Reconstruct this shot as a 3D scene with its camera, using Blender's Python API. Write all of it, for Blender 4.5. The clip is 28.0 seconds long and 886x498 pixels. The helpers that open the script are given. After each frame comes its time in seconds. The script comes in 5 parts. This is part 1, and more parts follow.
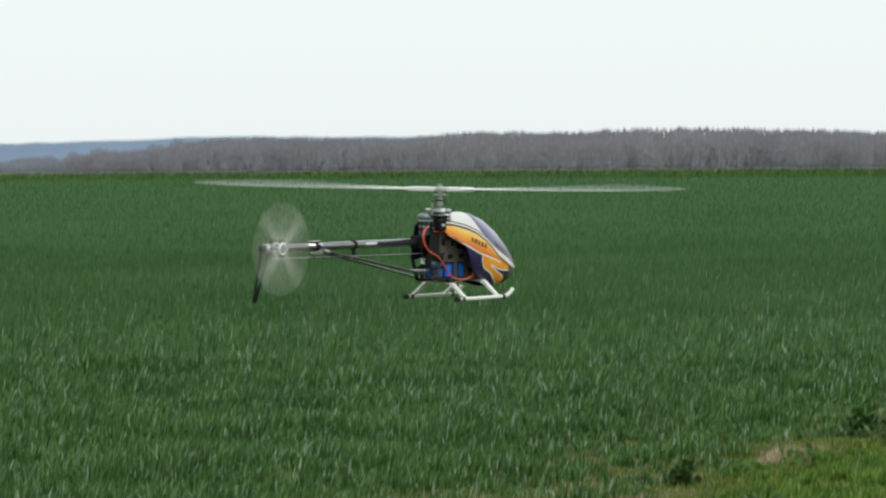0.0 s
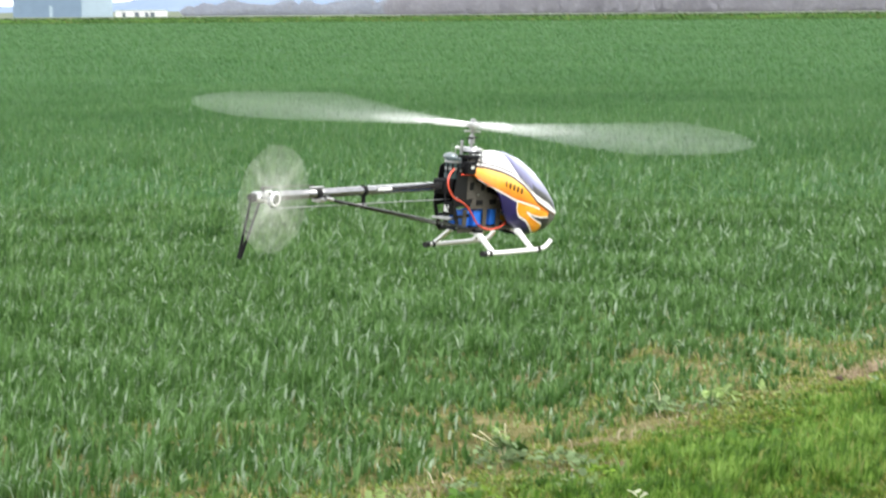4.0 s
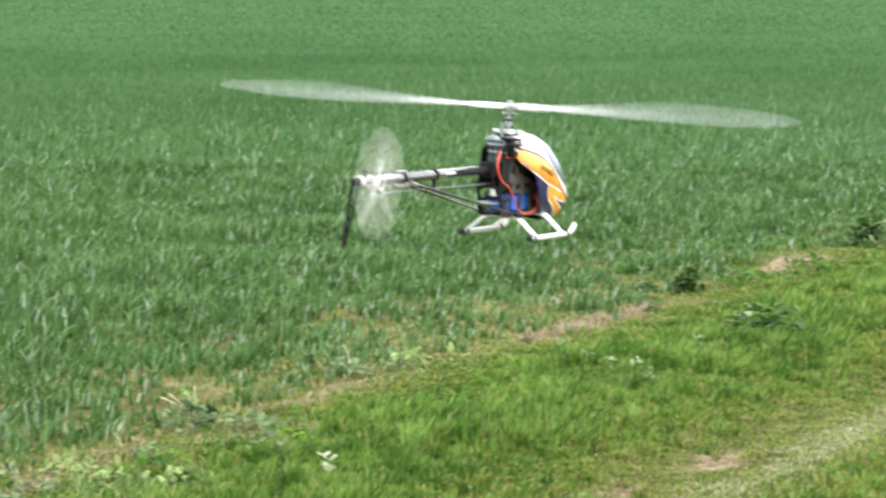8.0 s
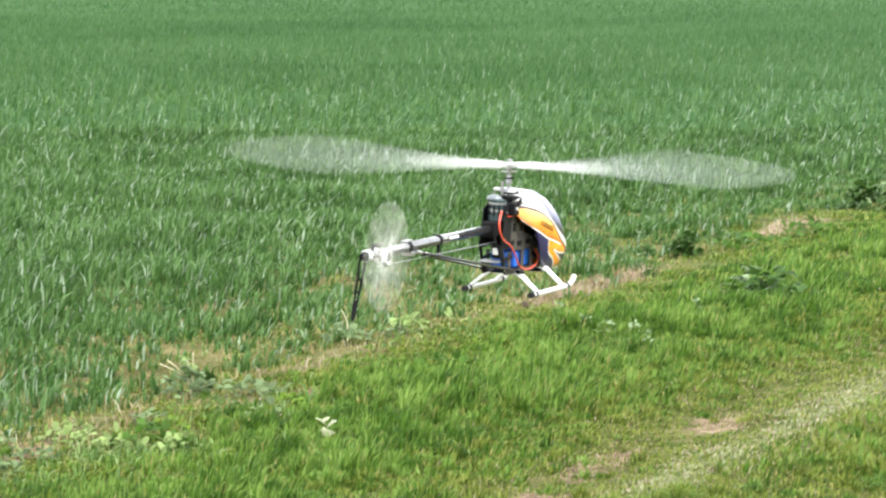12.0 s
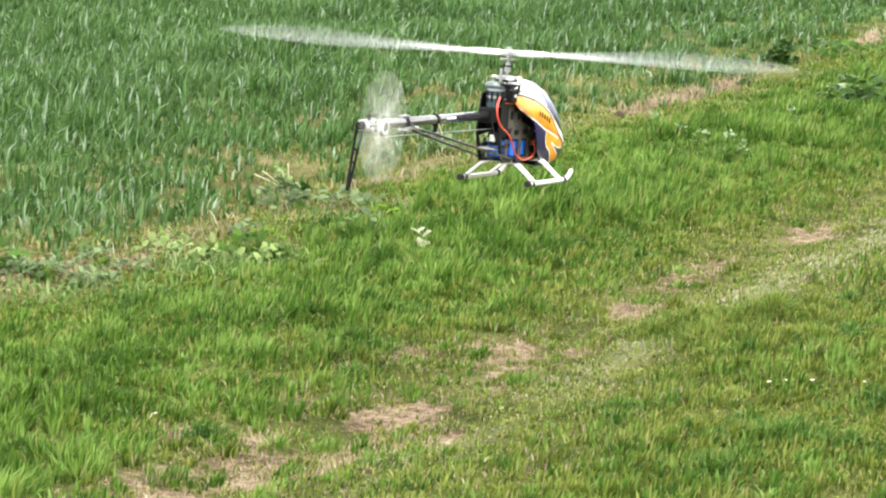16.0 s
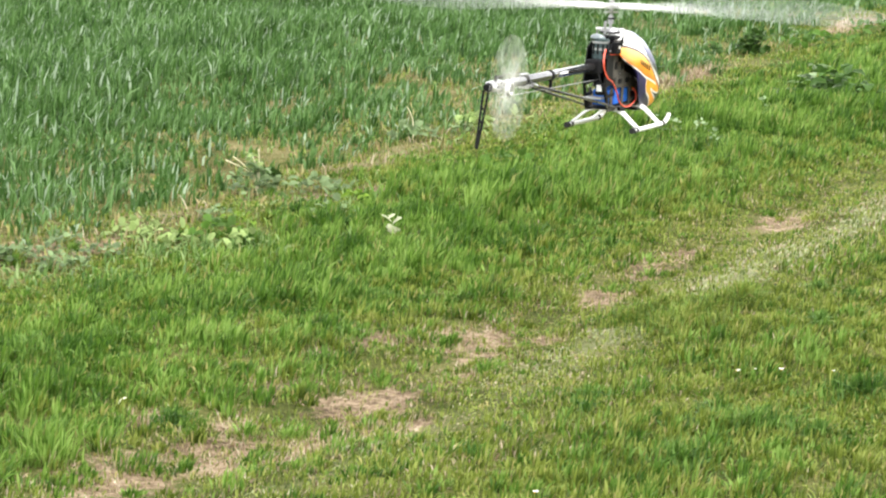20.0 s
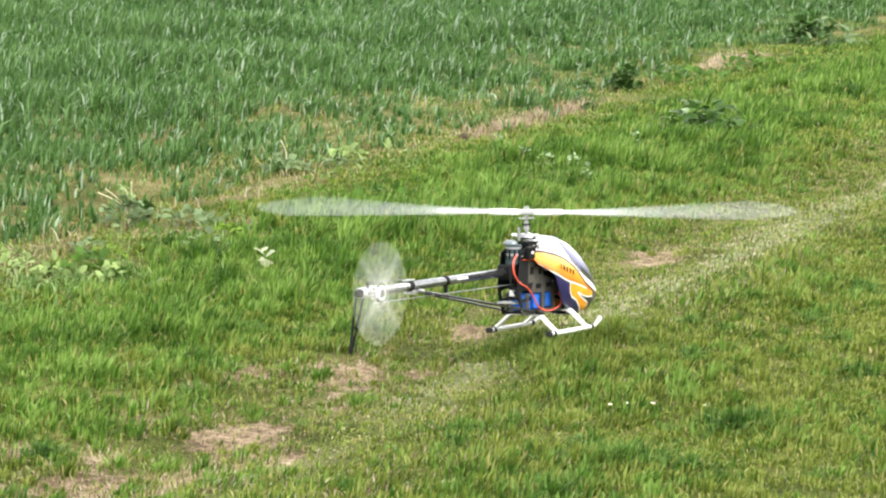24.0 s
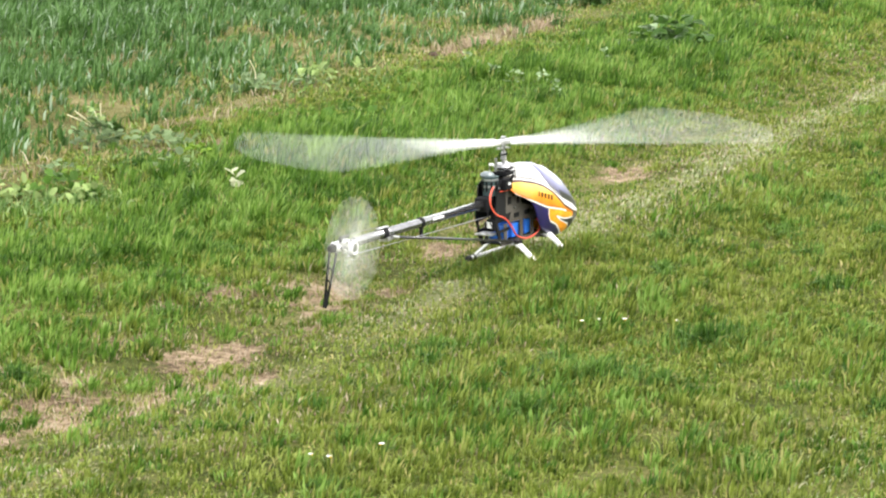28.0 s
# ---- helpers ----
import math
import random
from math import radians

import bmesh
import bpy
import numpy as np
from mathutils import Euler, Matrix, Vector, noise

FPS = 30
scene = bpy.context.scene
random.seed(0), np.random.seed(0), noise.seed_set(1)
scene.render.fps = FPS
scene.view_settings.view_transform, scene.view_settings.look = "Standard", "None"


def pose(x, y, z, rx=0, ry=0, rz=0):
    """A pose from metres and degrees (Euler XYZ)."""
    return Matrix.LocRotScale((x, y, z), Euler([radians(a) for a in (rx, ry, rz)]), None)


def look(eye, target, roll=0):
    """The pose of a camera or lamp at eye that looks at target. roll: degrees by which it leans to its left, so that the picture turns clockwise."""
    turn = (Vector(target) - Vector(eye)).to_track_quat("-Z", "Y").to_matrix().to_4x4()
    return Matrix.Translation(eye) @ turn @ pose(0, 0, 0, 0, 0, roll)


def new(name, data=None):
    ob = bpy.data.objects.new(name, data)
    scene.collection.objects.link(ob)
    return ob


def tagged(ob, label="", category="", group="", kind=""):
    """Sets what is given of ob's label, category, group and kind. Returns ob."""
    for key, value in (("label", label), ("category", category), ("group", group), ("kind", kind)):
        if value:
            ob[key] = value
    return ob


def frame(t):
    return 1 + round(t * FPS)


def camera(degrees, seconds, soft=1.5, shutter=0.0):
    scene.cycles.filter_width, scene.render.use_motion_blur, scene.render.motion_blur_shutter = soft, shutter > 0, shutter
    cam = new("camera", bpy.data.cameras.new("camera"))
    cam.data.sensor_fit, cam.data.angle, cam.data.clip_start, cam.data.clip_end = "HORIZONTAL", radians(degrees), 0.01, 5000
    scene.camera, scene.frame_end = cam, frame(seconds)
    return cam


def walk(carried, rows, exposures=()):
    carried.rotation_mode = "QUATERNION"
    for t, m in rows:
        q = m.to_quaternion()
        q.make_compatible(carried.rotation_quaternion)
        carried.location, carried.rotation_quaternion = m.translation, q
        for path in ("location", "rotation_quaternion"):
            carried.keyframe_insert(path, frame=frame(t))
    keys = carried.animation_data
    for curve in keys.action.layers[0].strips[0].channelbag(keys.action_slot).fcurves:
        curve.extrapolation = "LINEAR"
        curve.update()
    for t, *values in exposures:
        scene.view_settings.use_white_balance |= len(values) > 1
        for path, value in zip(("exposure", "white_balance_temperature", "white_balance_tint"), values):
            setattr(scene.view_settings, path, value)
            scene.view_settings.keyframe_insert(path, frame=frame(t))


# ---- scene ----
LENS = math.degrees(2 * math.atan(784 / 5400))
EYE = Vector((0, 0, 1.726))
cam = camera(LENS, 28.0, soft=2.15, shutter=0.6)

# seconds, pan, tilt, lean in degrees: a hand-held camera on one spot
PATH = [
    (0.0, 0.098, -1.603, -0.350),
    (0.3, 0.002, -2.540, -0.338),
    (0.5, -0.216, -2.987, -0.250),
    (0.8, -0.958, -3.388, -0.440),
    (1.0, -1.697, -3.530, -0.450),
    (1.3, -2.406, -3.470, -0.446),
    (1.5, -3.233, -3.092, -0.480),
    (1.7, -4.773, -3.085, -0.440),
    (1.8, -5.296, -3.205, -0.400),
    (2.0, -6.325, -3.600, -0.240),
    (2.2, -7.277, -3.902, -0.300),
    (2.5, -7.730, -4.234, -0.619),
    (2.8, -7.822, -4.137, -0.475),
    (3.0, -7.766, -4.267, -0.430),
    (3.5, -7.388, -4.059, -0.728),
    (3.7, -6.653, -4.177, -0.500),
    (4.0, -5.859, -4.523, -0.465),
    (4.2, -5.534, -4.763, -0.480),
    (4.5, -5.157, -4.757, -0.700),
    (6.5, -3.928, -4.202, -0.400),
    (6.8, -3.521, -4.213, -0.286),
    (7.0, -3.003, -4.244, -0.210),
    (7.2, -2.241, -4.318, 0.060),
    (7.5, -1.379, -4.487, 0.307),
    (7.8, -0.700, -4.955, 0.260),
    (8.0, -0.024, -5.240, 0.154),
    (8.2, 0.614, -5.232, 0.000),
    (8.5, 1.603, -4.881, 0.008),
    (8.8, 1.699, -4.423, -0.100),
    (9.0, 1.546, -4.037, -0.245),
    (9.2, 1.230, -3.883, -0.250),
    (9.5, 0.954, -4.436, -0.175),
    (9.7, 0.605, -4.674, -0.220),
    (10.0, 0.332, -4.882, -0.390),
    (10.2, 0.305, -4.901, -0.360),
    (10.5, 0.383, -4.698, -0.284),
    (11.0, 0.362, -4.714, -0.048),
    (11.2, 0.341, -4.915, -0.139),
    (11.5, 0.386, -5.146, 0.077),
    (11.7, 0.319, -5.316, 0.043),
    (12.0, 0.019, -5.898, -0.178),
    (12.2, -0.092, -5.954, -0.492),
    (12.5, -0.103, -6.054, -0.583),
    (14.5, -0.309, -7.992, -0.203),
    (14.7, -0.463, -8.277, -0.198),
    (15.0, -0.550, -8.831, -0.128),
    (15.3, -1.062, -9.089, -0.174),
    (15.5, -1.658, -9.220, -0.385),
    (15.7, -1.771, -9.368, -0.446),
    (16.0, -1.798, -9.452, -0.587),
    (16.3, -1.813, -8.847, -0.500),
    (16.5, -1.827, -8.930, -0.570),
    (16.7, -1.562, -8.980, -0.441),
    (17.0, -1.451, -9.186, -0.282),
    (17.5, -1.450, -9.541, -0.057),
    (18.0, -1.368, -9.719, 0.036),
    (18.5, -1.304, -9.952, 0.078),
    (18.7, -1.268, -9.990, 0.013),
    (19.0, -1.209, -9.890, -0.205),
    (19.5, -1.192, -9.719, -0.134),
    (20.0, -1.232, -9.701, -0.139),
    (20.5, -1.246, -9.738, -0.271),
    (21.0, -1.185, -9.876, -0.247),
    (21.3, -1.231, -9.809, 0.130),
    (21.5, -1.083, -9.735, 0.143),
    (21.7, -0.770, -9.616, 0.090),
    (22.0, -0.220, -8.911, 0.354),
    (22.2, -0.044, -8.868, 0.445),
    (22.5, 0.489, -8.878, 0.491),
    (24.5, 1.268, -9.116, 0.410),
    (25.0, 1.440, -9.177, 0.296),
    (25.5, 1.620, -9.322, 0.233),
    (26.0, 1.796, -9.430, 0.216),
    (26.5, 1.993, -9.594, 0.337),
    (27.0, 2.216, -9.730, 0.360),
    (27.3, 2.312, -10.033, 0.452),
    (27.5, 2.345, -10.141, 0.424),
    (27.7, 1.954, -10.59, 0.0),
    (27.8, 1.797, -10.615, -0.08),
    (27.9, 1.762, -10.597, -0.093),
    (28.0, 1.742, -10.597, -0.093),
]


def aim(pan, tilt, lean):
    p, t = radians(pan), radians(tilt)
    d = Vector((math.sin(p) * math.cos(t), math.cos(p) * math.cos(t), math.sin(t)))
    return look(EYE, EYE + d, lean)


EXPOSURES = [(0.0, -0.94, 6500, 3), (0.5, -0.58, 6500, 1), (1.0, -0.25, 6500, 0), (1.5, -0.05, 6500, 2), (2.0, 0.08, 6500, 5), (3.0, 0.42, 6500, 10), (4.0, 0.39, 6500, 10), (4.5, 0.42, 6500, 10), (8.0, 0.5, 6500, 10),
             (9.0, 0.54, 6500, 10), (11.0, 0.62, 6500, 10), (15.0, 0.62, 6750, 10), (20.0, 0.6, 6750, 10), (28.0, 0.57, 6750, 10)]
walk(cam, [(t, aim(a, b, c)) for t, a, b, c in PATH], EXPOSURES)

# ---- light ----
SUN_EL, SUN_AZ = 52.0, 110.0   # azimuth clockwise from +y
world = bpy.data.worlds.new("world")
scene.world = world
world.use_nodes = True
wn, wl = world.node_tree.nodes, world.node_tree.links
sky = wn.new("ShaderNodeTexSky")
sky.sky_type, sky.sun_disc = "NISHITA", False
sky.sun_elevation, sky.sun_rotation = radians(SUN_EL), radians(SUN_AZ)
sky.air_density, sky.dust_density, sky.ozone_density = 1.0, 2.0, 1.0
hazy = wn.new("ShaderNodeHueSaturation")
hazy.inputs["Saturation"].default_value = 0.25
hazy.inputs["Value"].default_value = 1.0
wl.new(sky.outputs[0], hazy.inputs["Color"])
cloud = wn.new("ShaderNodeMix")
cloud.data_type = "RGBA"
cloud.inputs[0].default_value = 0.75
cloud.inputs[7].default_value = (13.0, 13.4, 13.8, 1)
wl.new(hazy.outputs[0], cloud.inputs[6])
wl.new(cloud.outputs[2], wn["Background"].inputs["Color"])
wn["Background"].inputs["Strength"].default_value = 0.165
sun = new("sun", bpy.data.lights.new("sun", "SUN"))
sun.data.energy, sun.data.angle, sun.data.color = 2.3, radians(12.0), (1, 0.96, 0.9)
sa, se = radians(SUN_AZ), radians(SUN_EL)
sun.matrix_world = look((0, 0, 60), Vector((0, 0, 60)) - Vector((math.sin(sa) * math.cos(se), math.cos(sa) * math.cos(se), math.sin(se))))

# ---- materials ----


class Nodes:
    """Short hand for a node tree."""

    def __init__(self, name):
        self.mat = bpy.data.materials.new(name)
        self.mat.use_nodes = True
        self.t = self.mat.node_tree
        self.bsdf = self.t.nodes["Principled BSDF"]
        self.out = self.t.nodes["Material Output"]

    def add(self, kind, **sets):
        n = self.t.nodes.new("ShaderNode" + kind)
        for k, v in sets.items():
            setattr(n, k, v)
        return n

    def put(self, value, socket):
        if isinstance(value, bpy.types.NodeSocket):
            self.t.links.new(value, socket)
        elif isinstance(value, (tuple, list)) and len(value) == 3 and socket.type == "RGBA":
            socket.default_value = (*value, 1)
        else:
            socket.default_value = value

    def math(self, op, a, b=0.0, c=0.0):
        n = self.add("Math", operation=op)
        for s, v in zip(n.inputs, (a, b, c)):
            self.put(v, s)
        return n.outputs[0]

    def noise(self, vector, scale, detail=3.0, rough=0.55, out=0):
        n = self.add("TexNoise")
        self.put(vector, n.inputs["Vector"])
        n.inputs["Scale"].default_value, n.inputs["Detail"].default_value, n.inputs["Roughness"].default_value = scale, detail, rough
        return n.outputs[out]

    def ramp(self, fac, *stops, mode="LINEAR"):
        n = self.add("ValToRGB")
        n.color_ramp.interpolation = mode
        els = n.color_ramp.elements
        while len(els) < len(stops):
            els.new(0.5)
        for e, (p, c) in zip(els, stops):
            e.position = p
            e.color = (*c, 1) if isinstance(c, (tuple, list)) else (c, c, c, 1)
        self.put(fac, n.inputs[0])
        return n.outputs[0]

    def mix(self, fac, a, b):
        n = self.add("Mix", data_type="RGBA")
        self.put(fac, n.inputs[0])
        self.put(a, n.inputs[6])
        self.put(b, n.inputs[7])
        return n.outputs[2]

    def step(self, value, edge, soft):
        n = self.add("MapRange", interpolation_type="SMOOTHSTEP")
        self.put(value, n.inputs[0])
        self.put(edge - soft, n.inputs[1])
        self.put(edge + soft, n.inputs[2])
        return n.outputs[0]

    def bump(self, height, distance, strength=1.0):
        n = self.add("Bump")
        n.inputs["Strength"].default_value, n.inputs["Distance"].default_value = strength, distance
        self.put(height, n.inputs["Height"])
        self.put(n.outputs[0], self.bsdf.inputs["Normal"])

    def set(self, **kw):
        for k, v in kw.items():
            self.put(v, self.bsdf.inputs[k.replace("_", " ")])
        return self.mat


def plain(name, color, rough=0.5, metal=0.0, scale=60.0, amount=0.18, bump=0.0, coat=0.0, spec=0.5):
    """Paint, plastic or metal with grain and stains at two scales."""
    n = Nodes(name)
    co = n.add("TexCoord").outputs["Object"]
    fine, broad = n.noise(co, scale, 4), n.noise(co, scale / 9, 2)
    f = n.math("MULTIPLY", n.math("ADD", fine, broad), 0.5)
    lo, hi = tuple(c * (1 - amount) for c in color), tuple(min(1, c * (1 + amount)) for c in color)
    n.set(Base_Color=n.ramp(f, (0.3, lo), (0.7, hi)), Metallic=metal, Coat_Weight=coat, Specular_IOR_Level=spec)
    n.set(Roughness=n.math("MULTIPLY_ADD", broad, 0.25, rough - 0.12))
    if bump:
        n.bump(fine, bump)
    return n.mat


def blade_material(name, dark, mid, light, dry, dry_or_gloss_share, patch_scale, translucency=0.35, patchiness=1.6, gloss=0.25):
    """Leaf blades: colour by blade and by patch, light shines through."""
    n = Nodes(name)
    geo = n.add("NewGeometry")
    each = geo.outputs["Random Per Island"]
    pos = geo.outputs["Position"]
    patch = n.noise(pos, patch_scale, 3)
    fine = n.noise(pos, 30.0, 2)
    f = n.math("ADD", n.math("MULTIPLY", each, 0.7), n.math("MULTIPLY_ADD", patch, patchiness, 0.15 - 0.5 * patchiness))
    c = n.ramp(f, (0.1, dark), (0.5, mid), (0.9, light))
    c = n.mix(n.math("GREATER_THAN", n.math("FRACT", n.math("MULTIPLY", each, 37.7)), 1 - dry_or_gloss_share), c, dry)
    c = n.mix(n.math("MULTIPLY", fine, 0.25), c, tuple(x * 0.6 for x in mid))
    n.set(Base_Color=c, Roughness=0.5 - 0.4 * (gloss - 0.25), Specular_IOR_Level=gloss)
    tr = n.add("BsdfTranslucent")
    n.put(c, tr.inputs["Color"])
    ms = n.add("MixShader")
    ms.inputs[0].default_value = translucency
    n.t.links.new(n.bsdf.outputs[0], ms.inputs[1])
    n.t.links.new(tr.outputs[0], ms.inputs[2])
    n.t.links.new(ms.outputs[0], n.out.inputs["Surface"])
    return n.mat


# wheat: the dry colour is a pale gloss highlight painted on some blades
WHEAT = blade_material("wheat_blade", (0.026, 0.074, 0.014), (0.067, 0.152, 0.030), (0.180, 0.312, 0.112), (0.36, 0.46, 0.32), 0.08, 1.6, 0.35, 0.8, 0.28)
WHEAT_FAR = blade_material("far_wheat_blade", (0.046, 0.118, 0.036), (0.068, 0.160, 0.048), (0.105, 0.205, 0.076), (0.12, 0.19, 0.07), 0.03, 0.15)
TURF = blade_material("turf_blade", (0.054, 0.092, 0.013), (0.160, 0.214, 0.028), (0.33, 0.385, 0.095), (0.42, 0.37, 0.14), 0.05, 7.0, 0.35, 1.5)
LUSH = blade_material("lush_blade", (0.034, 0.092, 0.010), (0.103, 0.211, 0.024), (0.26, 0.395, 0.088), (0.36, 0.35, 0.12), 0.03, 5.0, 0.35, 2.0)
FLAT_GRASS = blade_material("flattened_grass", (0.18, 0.22, 0.085), (0.275, 0.32, 0.15), (0.41, 0.44, 0.26), (0.45, 0.42, 0.26), 0.12, 5.0, 0.2)
BROAD = blade_material("broad_pale_grass", (0.08, 0.16, 0.04), (0.16, 0.27, 0.075), (0.31, 0.42, 0.17), (0.42, 0.44, 0.22), 0.08, 6.0)
TUFT = blade_material("dark_tuft_blade", (0.026, 0.076, 0.009), (0.075, 0.165, 0.021), (0.20, 0.33, 0.07), (0.3, 0.3, 0.09), 0.04, 6.0)
WITHERED = blade_material("withered_leaf", (0.18, 0.13, 0.055), (0.33, 0.27, 0.125), (0.46, 0.42, 0.20), (0.30, 0.32, 0.10), 0.25, 6.0, 0.2)
STRAW = blade_material("straw", (0.25, 0.19, 0.115), (0.39, 0.31, 0.21), (0.57, 0.49, 0.37), (0.16, 0.10, 0.06), 0.12, 3.0, 0.15)

# field edge: a line through EDGE along ALONG; v counts metres across it, to the track's side
EDGE, ALONG = np.array((-0.5, 12.31)), np.array((0.416, 0.909))
ACROSS = np.array((0.909, -0.416))
RUT, PALE, PALE_TWO = 1.96, 2.28, 3.95
# bare places of the left rut: x, y, radius
BARE = [(-0.36, 7.89, 0.105), (-0.28, 7.59, 0.059), (-0.38, 7.71, 0.053), (-0.39, 7.49, 0.048), (-0.58, 8.02, 0.053), (-0.49, 8.4, 0.041), (-0.37, 8.56, 0.059), (-0.2, 8.66, 0.060),
        (-0.89, 7.56, 0.047), (-0.69, 7.55, 0.041), (-0.76, 7.31, 0.058), (-0.69, 7.13, 0.051), (-0.52, 7.27, 0.060), (-0.98, 6.85, 0.057), (-0.48, 7.5, 0.041), (-0.09, 8.67, 0.086),
        (-0.05, 8.47, 0.059), (0.29, 9.28, 0.078), (0.46, 9.84, 0.074), (-0.12, 8.18, 0.041), (-0.01, 8.91, 0.041), (0.6, 10.11, 0.059), (0.1, 8.65, 0.041), (-0.71, 7.28, 0.106),
        (-0.94, 6.98, 0.118), (-1.42, 10.12, 0.094), (-1.62, 10.0, 0.094), (-1.8, 9.8, 0.083), (-0.76, 11.3, 0.071), (-0.52, 11.42, 0.071), (1.0, 10.75, 0.083)]


def ground_material():
    n = Nodes("ground")
    pos = n.add("NewGeometry").outputs["Position"]
    sep = n.add("SeparateXYZ")
    n.put(pos, sep.inputs[0])
    x, y = sep.outputs[0], sep.outputs[1]
    big, mid, fine = n.noise(pos, 0.5, 3), n.noise(pos, 3.0, 4), n.noise(pos, 70.0, 5, 0.75)
    v = n.math("ADD", n.math("MULTIPLY", n.math("SUBTRACT", x, float(EDGE[0])), float(ACROSS[0])), n.math("MULTIPLY", n.math("SUBTRACT", y, float(EDGE[1])), float(ACROSS[1])))
    vw = n.math("ADD", v, n.math("MULTIPLY_ADD", mid, 0.5, -0.25))
    grain = n.math("MULTIPLY_ADD", fine, 0.6, n.math("MULTIPLY", mid, 0.4))
    soil = n.ramp(n.math("MULTIPLY_ADD", n.noise(pos, 22.0, 3), 0.5, n.math("MULTIPLY_ADD", grain, 0.8, -0.15)), (0.34, (0.05, 0.032, 0.022)), (0.45, (0.19, 0.132, 0.085)), (0.54, (0.36, 0.265, 0.18)), (0.66, (0.52, 0.415, 0.30)))
    earth = n.ramp(grain, (0.34, (0.045, 0.042, 0.014)), (0.46, (0.16, 0.130, 0.055)), (0.56, (0.27, 0.22, 0.11)), (0.66, (0.40, 0.34, 0.19)))
    thatch = n.ramp(grain, (0.36, (0.028, 0.036, 0.008)), (0.5, (0.095, 0.112, 0.026)), (0.64, (0.24, 0.21, 0.09)))
    crop = n.ramp(grain, (0.3, (0.020, 0.058, 0.016)), (0.52, (0.038, 0.104, 0.030)), (0.75, (0.08, 0.17, 0.056)))
    # crop floor near by shows soil, far off the crop closes
    far = n.step(y, 20.0, 8.0)
    crop_floor = n.mix(n.math("MULTIPLY", n.step(mid, 0.56, 0.08), 0.5), thatch, earth)
    near_edge = n.math("MULTIPLY", n.step(v, -1.8, 0.7), n.step(n.noise(pos, 2.6, 4), 0.45, 0.08))
    crop_floor = n.mix(n.math("MULTIPLY", near_edge, 0.5), crop_floor, earth)
    crop_all = n.mix(far, crop_floor, crop)
    # ruts
    def along_line(centre, half, soft):
        return n.math("SUBTRACT", 1.0, n.step(n.math("ABSOLUTE", n.math("SUBTRACT", vw, centre)), half, soft))

    bare = n.math("MULTIPLY", along_line(RUT, 0.15, 0.12), n.math("MULTIPLY_ADD", n.step(n.noise(pos, 9.0, 5, 0.7), 0.58, 0.05), 0.28, 0.04))
    ragged = n.math("MULTIPLY_ADD", n.noise(pos, 16.0, 4, 0.65), 3.0, -1.5)
    for bx, by, r in BARE:
        dy = n.math("SUBTRACT", y, by)
        dx = n.math("SUBTRACT", n.math("SUBTRACT", x, bx), n.math("MULTIPLY", dy, 0.25))
        d = n.math("SQRT", n.math("ADD", n.math("MULTIPLY", dx, dx), n.math("MULTIPLY", n.math("MULTIPLY", dy, dy), 0.36)))
        spot = n.math("SUBTRACT", 1.0, n.step(n.math("ADD", n.math("DIVIDE", d, r), ragged), 1.2, 0.3))
        bare = n.math("MAXIMUM", bare, n.math("MULTIPLY", spot, 0.95))
    # soil laid bare in short stretches along the field's edge
    u = n.math("ADD", n.math("MULTIPLY", n.math("SUBTRACT", x, float(EDGE[0])), float(ALONG[0])), n.math("MULTIPLY", n.math("SUBTRACT", y, float(EDGE[1])), float(ALONG[1])))
    here = n.ramp(n.math("DIVIDE", u, 10.0), (0.0, 0.3), (0.12, 0.12), (0.19, 0.2), (0.215, 1.0), (0.35, 1.0), (0.385, 0.1), (0.54, 0.1), (0.57, 0.9), (0.64, 0.9), (0.68, 0.15))
    strip = n.math("MULTIPLY", along_line(0.03, 0.085, 0.04), n.math("MULTIPLY", here, n.step(n.noise(pos, 7.0, 4, 0.65), 0.42, 0.08)))
    mashed = n.ramp(grain, (0.36, (0.10, 0.11, 0.05)), (0.5, (0.22, 0.235, 0.12)), (0.64, (0.36, 0.35, 0.22)))
    track = n.mix(n.math("MULTIPLY", along_line(PALE, 0.07, 0.06), n.math("MULTIPLY_ADD", n.step(y, 8.2, 0.6), 0.5, 0.2)), thatch, mashed)
    track = n.mix(n.math("MAXIMUM", bare, strip), track, soil)
    c = n.mix(n.step(vw, -0.25, 0.18), crop_all, track)
    # meadow past the far end of the crop
    meadow = n.ramp(n.noise(pos, 0.02, 3), (0.35, (0.10, 0.125, 0.085)), (0.65, (0.13, 0.15, 0.105)))
    c = n.mix(n.step(y, 526.0, 3.0), c, meadow)
    n.set(Base_Color=c, Roughness=0.95, Specular_IOR_Level=0.1)
    n.bump(n.math("ADD", fine, n.math("MULTIPLY", mid, 1.5)), 0.03, 0.8)
    return n.mat


GROUND = ground_material()
WHITE_PLASTIC = plain("white_plastic", (0.80, 0.80, 0.78), 0.38, amount=0.06, coat=0.2)
def rotor_blade_material():
    """White blade root, light grey painted outer blade."""
    n = Nodes("painted_rotor_blade")
    co = n.add("TexCoord").outputs["Object"]
    sep = n.add("SeparateXYZ")
    n.put(co, sep.inputs[0])
    out = n.step(n.math("ABSOLUTE", sep.outputs[0]), 0.29, 0.02)
    grain = n.noise(co, 60.0, 3)
    c = n.mix(out, (0.88, 0.88, 0.87), n.ramp(grain, (0.3, (0.60, 0.62, 0.62)), (0.7, (0.70, 0.72, 0.72))))
    return n.set(Base_Color=c, Roughness=0.35)


